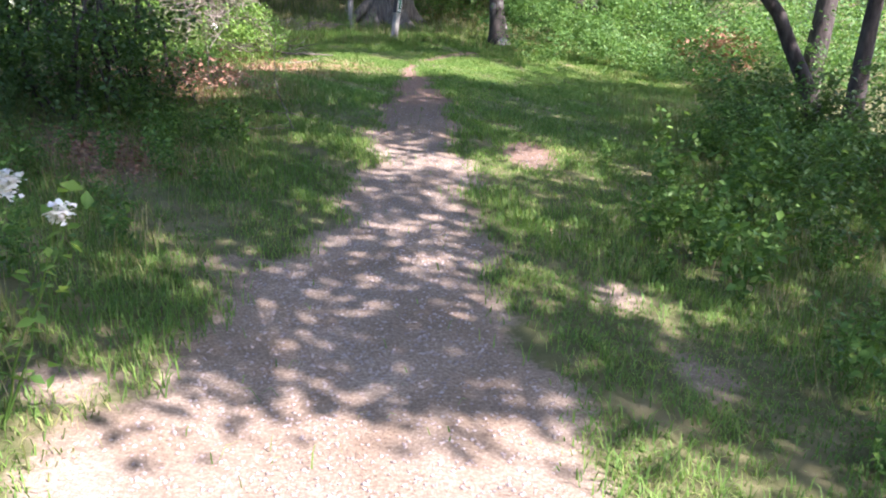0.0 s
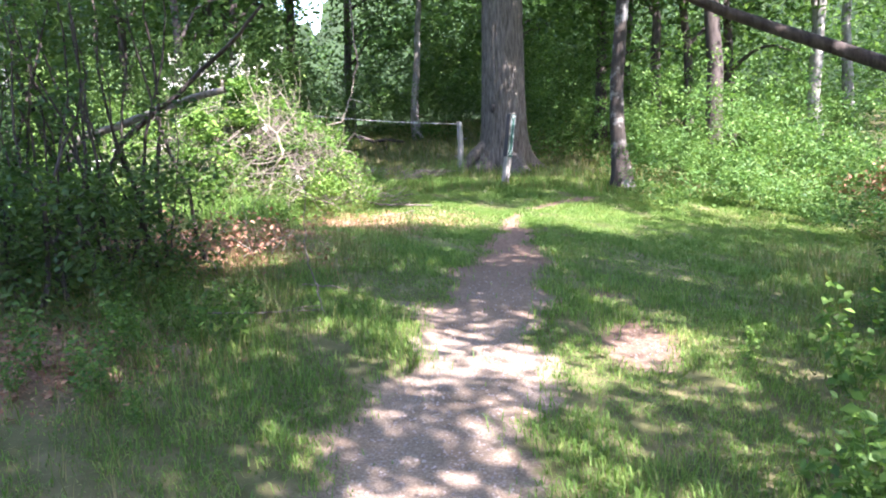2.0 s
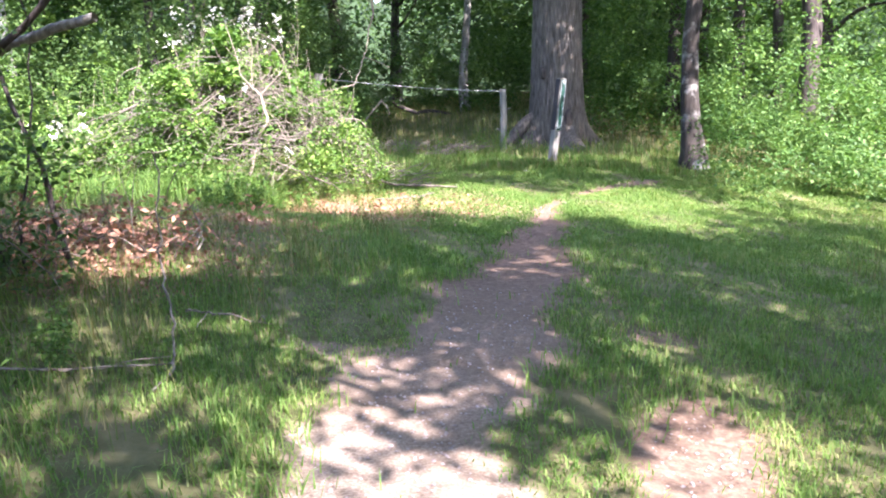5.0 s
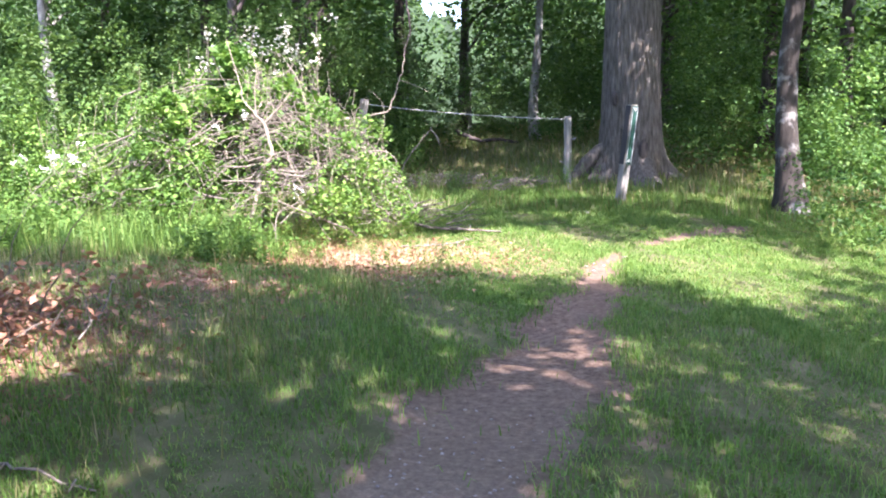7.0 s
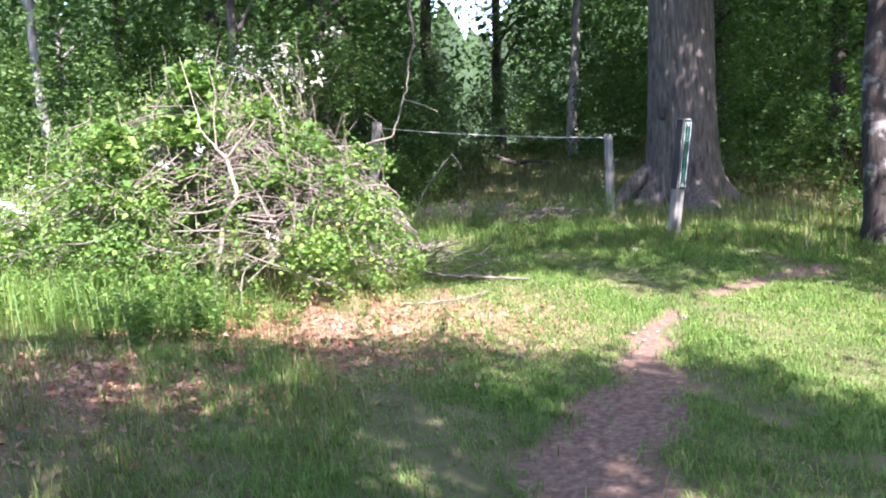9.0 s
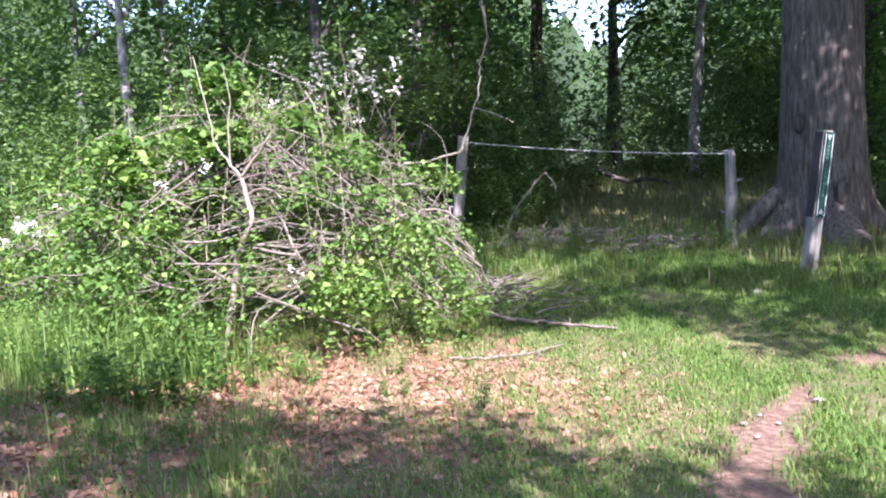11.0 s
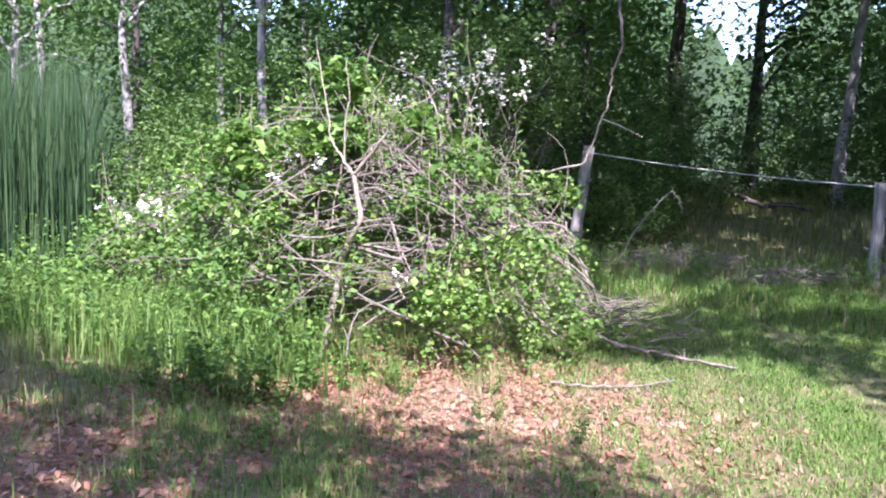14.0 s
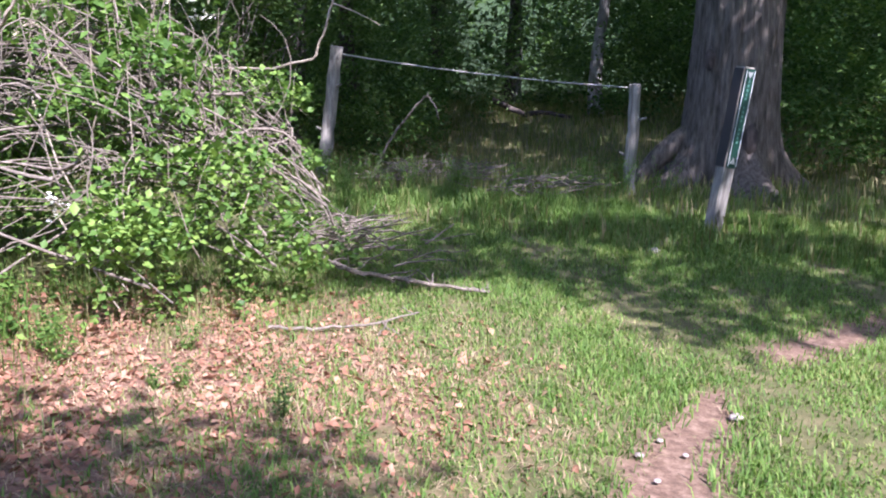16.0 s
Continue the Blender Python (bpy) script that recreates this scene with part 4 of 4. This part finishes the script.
stalk("broken_branch", [(-2.35, 4.8, 0.6), (-2.3, 4.8, 1.38), (-2.1, 4.8, 1.72), (-1.55, 4.8, 1.86), (-0.95, 4.82, 2.04), (-0.45, 4.85, 2.15)], 0.05, 0.034, POST, thick, TO, 10, "broken grey branch jutting over the grass")
stalk("broken_branch", [(-2.2, 4.75, 0.5), (-1.92, 4.7, 1.08), (-1.55, 4.7, 1.67), (-0.8, 4.7, 2.19), (-0.2, 4.7, 2.65), (0.1, 4.7, 2.95)], 0.04, 0.015, BARK_DARK, thick, TO, 8)
stalk("broken_branch", [(-2.2, 4.8, 1.0), (-2.35, 4.6, 1.7), (-2.45, 4.4, 2.4), (-2.4, 4.3, 3.2)], 0.04, 0.015, BARK_DARK, thick, TO, 8)

# ---------------------------------------------------------------- reeds
n = 26000
a, r = np.radians(rng.uniform(-98, -63.5, n)), np.sqrt(rng.uniform(10.5 ** 2, 19 ** 2, n))
x, y = 2 + np.sin(a) * r, 6.5 + np.cos(a) * r
base = np.stack([x, y, ground_z(x, y)], 1)
v, f = blades(base, rng.uniform(2.0, 3.7, n), rng.uniform(0.012, 0.024, n), np.abs(rng.normal(0, 0.16, n)))
tagged(part("reeds", mesh_from("reeds", v, f), REED), "dense bed of tall green reeds", "reeds", kind="stuff")

# ---------------------------------------------------------------- sticks on the ground
def stick(name, pts, r0, r1, twigs, label, mat=TWIG):
    p = np.array([(x, y, float(ground_z(x, y)) + z) for x, y, z in pts])
    ob = thing(name, p[0], label, "branch", "fallen branches")
    stalk("bough", p, r0, r1, mat, ob, p[0])
    for k in range(twigs):
        i = rng.integers(0, len(p) - 1)
        s = p[i] + (p[i + 1] - p[i]) * rng.uniform(0, 1)
        e = s + [rng.normal(0, 0.15), rng.normal(0, 0.15), rng.uniform(-0.03, 0.07)]
        e[2] = max(e[2], float(ground_z(e[0], e[1])) + 0.01)
        v, f = tube(wiggle(s, e, 6, 0.03) - p[0], np.linspace(r1, 0.003, 6), 5)
        part("side_twig", mesh_from("side_twig", v, f, True), mat, ob)
    return ob


stick("fallen_branch", [(-1.25, 12.88, 0.14), (-0.95, 12.84, 0.09), (-0.7, 12.92, 0.06), (-0.42, 12.86, 0.07), (-0.15, 12.92, 0.05), (0.13, 13.0, 0.02)], 0.022, 0.011, 18, "pale crooked fallen branch lying on the grass edge")
stick("fallen_branch", [(-0.75, 11.5, 0.03), (-0.5, 11.6, 0.03), (-0.25, 11.85, 0.04), (-0.07, 12.25, 0.05)], 0.012, 0.006, 3, "thin dead stick among dry leaves")
stick("bent_stick", [(-3.5, 17.4, 0.0), (-3.14, 17.4, 0.65), (-2.83, 17.4, 1.0), (-2.6, 17.4, 1.22), (-2.48, 17.4, 1.08), (-2.42, 17.4, 0.9)], 0.018, 0.009, 3, "broken bent stick standing out of the twigs")
stick("fallen_log", [(-5.0, 25.6, 0.45), (-4.2, 25.6, 0.12), (-3.7, 25.6, 0.16), (-3.1, 25.7, 0.05)], 0.07, 0.04, 2, "dark rotten log in the shaded clearing", BARK_DARK)
stick("fallen_branch", [(0.1, 2.9, 0.04), (0.47, 2.98, 0.05), (0.93, 3.33, 0.04)], 0.008, 0.005, 2, "thin dead stick in the bank grass", TWIG)
stick("fallen_branch", [(0.45, 4.22, 0.05), (0.66, 4.25, 0.05), (1.02, 4.28, 0.03)], 0.009, 0.005, 2, "thin dead stick on the leaf litter", TWIG)
stick("dead_sapling", [(1.0, 3.0, 0.0), (0.98, 3.25, 0.03), (0.9, 3.4, 0.12), (0.8, 3.55, 0.3), (0.73, 3.6, 0.5), (0.75, 3.6, 0.75), (0.77, 3.6, 1.0), (0.74, 3.6, 1.12)], 0.008, 0.004, 1, "thin dead sapling stem leaning in the grass", TWIG)
for k, (x, y) in enumerate(((-3.2, 17.7), (-2.45, 18.1), (-1.0, 17.2), (-1.95, 14.0), (-1.55, 13.35))):
    ob = thing("twig_pile", (x, y, float(ground_z(x, y))), "low heap of dead brushwood twigs in the grass", "twigs", "twig piles")
    for j in range(90):
        a, l = rng.normal(0.2, 1.3), rng.uniform(0.12, 0.6)
        st = np.array([rng.normal(0, 0.4), rng.normal(0, 0.22), rng.uniform(0.02, 0.25)])
        v, f = tube(wiggle(st, st + [math.cos(a) * l, math.sin(a) * l, rng.uniform(-0.05, 0.14)], 5, 0.04), np.linspace(rng.uniform(0.005, 0.012), 0.004, 5), 4)
        part("twig", mesh_from("twig", v, f, True), TWIG, ob)

for x, y, r in ((2.07, 11.42, 0.035), (1.74, 10.8, 0.02), (1.79, 11.0, 0.015), (1.86, 10.6, 0.016), (1.92, 10.9, 0.013), (0.95, 15.0, 0.06)):
    bm = bmesh.new()
    bmesh.ops.create_icosphere(bm, subdivisions=2, radius=r)
    for w in bm.verts:
        w.co *= 1 + 0.35 * noise.noise(w.co * 22 + Vector((x, y, 0)) * 3)
        w.co.z *= 0.55
    ob = part("stone", bm, STONE)
    ob.location = (x, y, float(ground_z(x, y)) + r * 0.12)
    tagged(ob, "small pale stone half sunk in the trodden path", "stone", "loose stones")

brush = thing("dead_brush", (-0.9, 5.2, float(ground_z(-0.9, 5.2))), "heap of reddish dead brush and dry leaves on the bank", "brush")
BO = np.array(brush.location)
n = 90
c = np.stack([rng.normal(0, 0.55, n), rng.normal(0, 0.4, n), np.abs(rng.normal(0.12, 0.16, n))], 1)
v, f = clumps(c, 0.09, 14, 0.06)
part("dry_foliage", mesh_from("dry_foliage", v, f), DRYLEAF, brush)["kind"] = "stuff"
for k in range(34):
    st = np.array([rng.normal(0, 0.55), rng.normal(0, 0.4), 0.0])
    v, f = tube(wiggle(st, st + [rng.normal(0.1, 0.35), rng.normal(0, 0.3), rng.uniform(0.2, 0.85)], 7, 0.08), np.linspace(0.007, 0.002, 7), 5)
    part("dead_stem", mesh_from("dead_stem", v, f, True), TWIG, brush)

# ---------------------------------------------------------------- verge plants
def weed(name, height, n_stems, leaf_size, mat, label, category="weed", group="verge weeds", flowers=0):
    ob = thing(name, (0, 0, 0), label, category, group)
    c = []
    for k in range(n_stems):
        a = rng.uniform(0, 6.28)
        e = np.array([math.cos(a) * height * 0.35, math.sin(a) * height * 0.35, height * rng.uniform(0.7, 1.1)])
        line = wiggle((0, 0, -0.03), e, 8, 0.05)
        v, f = tube(line, np.linspace(0.006, 0.002, 8), 4)
        part("stem", mesh_from("stem", v, f, True), mat, ob)
        c += list(line[2:])
    c = np.repeat(np.array(c), 5, axis=0)
    v, f = leaves(c + rng.normal(0, leaf_size * 0.7, c.shape), leaf_size * rng.uniform(0.6, 1.3, len(c)), 0.6, 0.8)
    part("foliage", mesh_from("foliage", v, f), mat, ob)
    return ob


brier = weed("wild_rose", 1.05, 9, 0.07, LEAF_BUSH, "wild rose stem with white blooms beside the path", "rose", "")
brier.location = (0.92, -3.0, float(ground_z(0.92, -3.0)))
for at in ((1.1, -3.0, 1.1), (1.27, -3.0, 0.99)):
    flower_cluster(brier, brier.location, at, 0.014, 34, 0.027)

kinds = [weed("verge_weed", 0.55, 6, 0.07, LEAF_BUSH, "bright green leafy weed in the grass verge"), weed("verge_weed", 0.4, 5, 0.055, LEAF_BUSH, "low green broadleaf weed in the grass verge"), weed("shrub_seedling", 0.9, 9, 0.075, LEAF_DARK, "dark green leafy seedling shrub beside the path", "shrub")]
spots = []
for k in range(430):
    u = rng.uniform()
    if u < 0.55:
        x, y = rng.uniform(3.9, 8.0), rng.uniform(-4.4, 8)
        if x < 4.2 + 0.25 * math.sin(y * 1.3) + 0.42 * max(0, y - 0.8):
            continue
    elif u < 0.67:
        x, y = rng.uniform(-6.5, -1.7), rng.uniform(8.6, 10.7)
    elif u < 0.85:
        x, y = rng.uniform(-2.5, 0.8), rng.uniform(-3.6, 3.4)
    else:
        continue
    spots.append((x, y))
kinds[0].location = (4.35, 2.9, float(ground_z(4.35, 2.9)))
kinds[0].scale = (0.5,) * 3
kinds[1].location = (-1.5, 9.4, float(ground_z(-1.5, 9.4)))
tuft = copy_thing(kinds[2], pose(0.22, 10.3, float(ground_z(0.22, 10.3)), 0, 0, 40))
tuft.scale = (0.28,) * 3
kinds[2].location = (5.6, 0.4, float(ground_z(5.6, 0.4)))
for x, y in spots:
    k = 2 if (x > 6.8 and rng.uniform() < 0.4) or (x < -1 and y < 5) else rng.integers(0, 2)
    m = pose(x, y, float(ground_z(x, y)), 0, 0, rng.uniform(0, 360)) @ Matrix.Scale(rng.uniform(0.6, 1.25) * (0.6 if x < 1 and y < 5 else 1.0), 4)
    o = copy_thing(kinds[k], m)
    o.scale = (m.to_scale().x,) * 3

for x, y, size in ((-1.56, 10.5, 0.5), (-0.6, 10.35, 0.35), (-0.47, 10.42, 0.4), (-0.88, 10.92, 0.4), (0.67, 10.26, 0.25), (-1.33, 10.4, 0.6), (-1.67, 10.65, 0.5), (-0.99, 8.9, 0.5), (-1.75, 8.85, 1.0), (-1.6, 9.27, 0.9), (-2.2, 9.3, 1.0), (-2.6, 10.9, 0.6)):
    o = copy_thing(kinds[1], pose(x, y, float(ground_z(x, y)), 0, 0, rng.uniform(0, 360)))
    o.scale = (size,) * 3

tall_weed = weed("tall_weed", 0.95, 8, 0.05, LEAF_BUSH, "tall bright green weed before the brush pile", "weed", "tall weeds")
tall_weed.location = (-2.3, 9.75, float(ground_z(-2.3, 9.75)))
for k in range(80):
    x, y = rng.uniform(-6.2, -1.6), rng.uniform(9.0, 10.3)
    if k > 24:
        u = rng.uniform(-0.05, 1.0)
        x, y = -4.4 + 4.8 * u + rng.normal(0, 0.25), 16.8 + 1.0 * u + rng.normal(0, 0.35)
        if k % 4 == 0:
            x, y = rng.normal(-2.9, 0.35), rng.normal(15.2, 0.5)
    size = rng.uniform(0.5, 1.1) if k <= 24 else rng.uniform(0.25, 0.6)
    o = copy_thing(tall_weed, pose(x, y, float(ground_z(x, y)), 0, 0, rng.uniform(0, 360)))
    o.scale = (size,) * 3

# ---------------------------------------------------------------- grass, litter and gravel
def verge(x, y):
    return (1 - clamp01((path_mask(x, y) - 0.3 + 0.3 * rng.uniform(-1, 1, len(x))) * 2.2)) * (1 - 0.75 * clamp01(litter_mask(x, y) * 1.3 - 0.1))


def lawn_chance(x, y):
    return verge(x, y) * clamp01(0.22 + 1.1 * soft_noise(x, y, 2.1, 5.0) + 0.4 * (soft_noise(x, y, 6.1, 2.0) - 0.5) + 0.35 * np.sin(x * 9.1 + 2 * np.sin(y * 5)) * np.sin(y * 8.3))


near = scattered(320000, -2, 7, -4.2, 9, lawn_chance)
h = rng.uniform(0.025, 0.085, len(near)) * (0.45 + 1.3 * soft_noise(near[:, 0], near[:, 1], 1.3, 3.0) + 1.6 * clamp01(soft_noise(near[:, 0], near[:, 1], 5.3, 9.0) - 0.62))
v, f = blades(near, h, rng.uniform(0.005, 0.0095, len(near)), rng.uniform(0.2, 1.2, len(near)))
tagged(part("grass", mesh_from("grass", v, f), LAWN), "short green lawn grass along the path", "grass", kind="stuff")
mid = scattered(400000, -3.2, 8.0, 8.5, 17, lawn_chance)
h = rng.uniform(0.022, 0.065, len(mid)) * (0.7 + 0.9 * soft_noise(mid[:, 0], mid[:, 1], 1.3, 3.0)) * (1 + 1.6 * clamp01((mid[:, 1] - 14.5) / 2))
v, f = blades(mid, h, rng.uniform(0.006, 0.0105, len(mid)), rng.uniform(0.2, 1.2, len(mid)))
tagged(part("grass", mesh_from("grass", v, f), LAWN), "bright sunlit lawn grass in the clearing", "grass", kind="stuff")


def bank_chance(x, y):
    c = np.interp(y, TRAIL[:, 0], TRAIL[:, 1])
    left = clamp01((c - 1.0 - x) / 0.8)
    right = clamp01((x - c - 2.0 - 0.1 * np.clip(y, 0, 9)) / 1.0)
    return verge(x, y) * np.maximum(left, right) * (0.25 + 0.75 * (soft_noise(x, y, 2.6, 7.0) > 0.5)) * (1 - 0.9 * clamp01((y - 9.2) / 0.8) * (x < 8) * (x > -0.8))


tall = scattered(120000, -5, 9, -4.4, 13, bank_chance)
h = rng.uniform(0.08, 0.26, len(tall)) * (0.6 + 0.9 * soft_noise(tall[:, 0], tall[:, 1], 1.7, 9.0))
v, f = blades(tall, h, rng.uniform(0.004, 0.008, len(tall)), rng.uniform(0.15, 0.8, len(tall)))
tagged(part("tall_grass", mesh_from("tall_grass", v, f), MEADOW), "rough tall grass with dry stems on the bank", "grass", kind="stuff")
far = scattered(90000, -14, 12, 15, 36, lambda x, y: 0.8 * verge(x, y))
v, f = blades(far, rng.uniform(0.08, 0.3, len(far)), rng.uniform(0.01, 0.02, len(far)), rng.uniform(0.1, 0.7, len(far)))
tagged(part("tall_grass", mesh_from("tall_grass", v, f), MEADOW), "long shaded grass under the trees", "grass", kind="stuff")
rank = scattered(15000, -8, -1.6, 8.6, 12.5, lambda x, y: clamp01(1.2 - np.hypot((x + 4.2) / 2.6, (y - 9.9) / 1.2)))
v, f = blades(rank, rng.uniform(0.25, 0.75, len(rank)), rng.uniform(0.006, 0.012, len(rank)), rng.uniform(0.1, 0.5, len(rank)))
tagged(part("rank_grass", mesh_from("rank_grass", v, f), LAWN), "tall green weeds and grass before the brush pile", "grass", kind="stuff")

rough = scattered(7500, -2.6, 4.2, 14.6, 18.6, lambda x, y: clamp01((y - 15.0 - 0.55 * np.clip(x + 1.5, 0, 3)) / 0.9) * (0.25 + 0.75 * (soft_noise(x, y, 3.1, 2.0) > 0.45)))
v, f = blades(rough, rng.uniform(0.1, 0.3, len(rough)), rng.uniform(0.005, 0.011, len(rough)), rng.uniform(0.1, 0.6, len(rough)))
tagged(part("rough_grass", mesh_from("rough_grass", v, f), LAWN), "rough seeding grass along the fence line", "grass", kind="stuff")

fallen = scattered(150000, -5, 2.5, -1, 12.5, lambda x, y: clamp01(litter_mask(x, y) * 1.1) ** 2)
fallen[:, 2] += rng.uniform(0.012, 0.035, len(fallen))
v, f = leaves(fallen, 0.018 + 0.06 * rng.uniform(0, 1, len(fallen)) ** 4, 0.6, 0.7)
tagged(part("leaf_litter", mesh_from("leaf_litter", v, f), DRYLEAF), "dry brown oak leaves strewn under the brush", "leaves", kind="stuff")

STRAW = leafy("dry_straw", [(0.0, (0.2, 0.15, 0.075)), (0.5, (0.34, 0.265, 0.15)), (1.0, (0.5, 0.42, 0.27))], 0.2, 0.7)
straw = scattered(30000, -2.2, 2.4, 8.6, 13.2, lambda x, y: clamp01(1.25 - np.hypot((x - 0.1) / 1.9, (y - 10.9) / 2.0)) * (0.3 + 0.7 * (soft_noise(x, y, 4.1, 5.0) > 0.5)) * (1 - path_mask(x, y)))
v, f = blades(straw, rng.uniform(0.02, 0.075, len(straw)), rng.uniform(0.004, 0.007, len(straw)), rng.uniform(0.7, 2.2, len(straw)))
tagged(part("straw", mesh_from("straw", v, f), STRAW), "dead straw-coloured grass matted in the lawn", "grass", kind="stuff")

grit = scattered(30000, 1.2, 4.2, -4, 12, lambda x, y: clamp01(path_mask(x, y) * 1.3 - 0.4) * clamp01(0.9 - y / 7))
n = len(grit)
s = rng.uniform(0.004, 0.014, n)[:, None]
octa = np.array([(1, 0, 0), (0, 1, 0), (-1, 0, 0), (0, -1, 0), (0, 0, 0.7), (0, 0, -0.7)])
a = rng.uniform(0, 6.28, n)
v = octa[None] * s[:, None] * rng.uniform(0.6, 1.3, (n, 6, 1))
v = np.stack([v[..., 0] * np.cos(a)[:, None] - v[..., 1] * np.sin(a)[:, None], v[..., 0] * np.sin(a)[:, None] + v[..., 1] * np.cos(a)[:, None], v[..., 2]], -1) + grit[:, None] + [0, 0, -0.008]
tri = np.array([(0, 1, 4), (1, 2, 4), (2, 3, 4), (3, 0, 4), (1, 0, 5), (2, 1, 5), (3, 2, 5), (0, 3, 5)])
f = (np.arange(n)[:, None, None] * 6 + tri[None]).reshape(-1, 3)
tagged(part("gravel", mesh_from("gravel", v.reshape(-1, 3), f), STONE), "loose pale gravel on the trodden path", "gravel", kind="stuff")
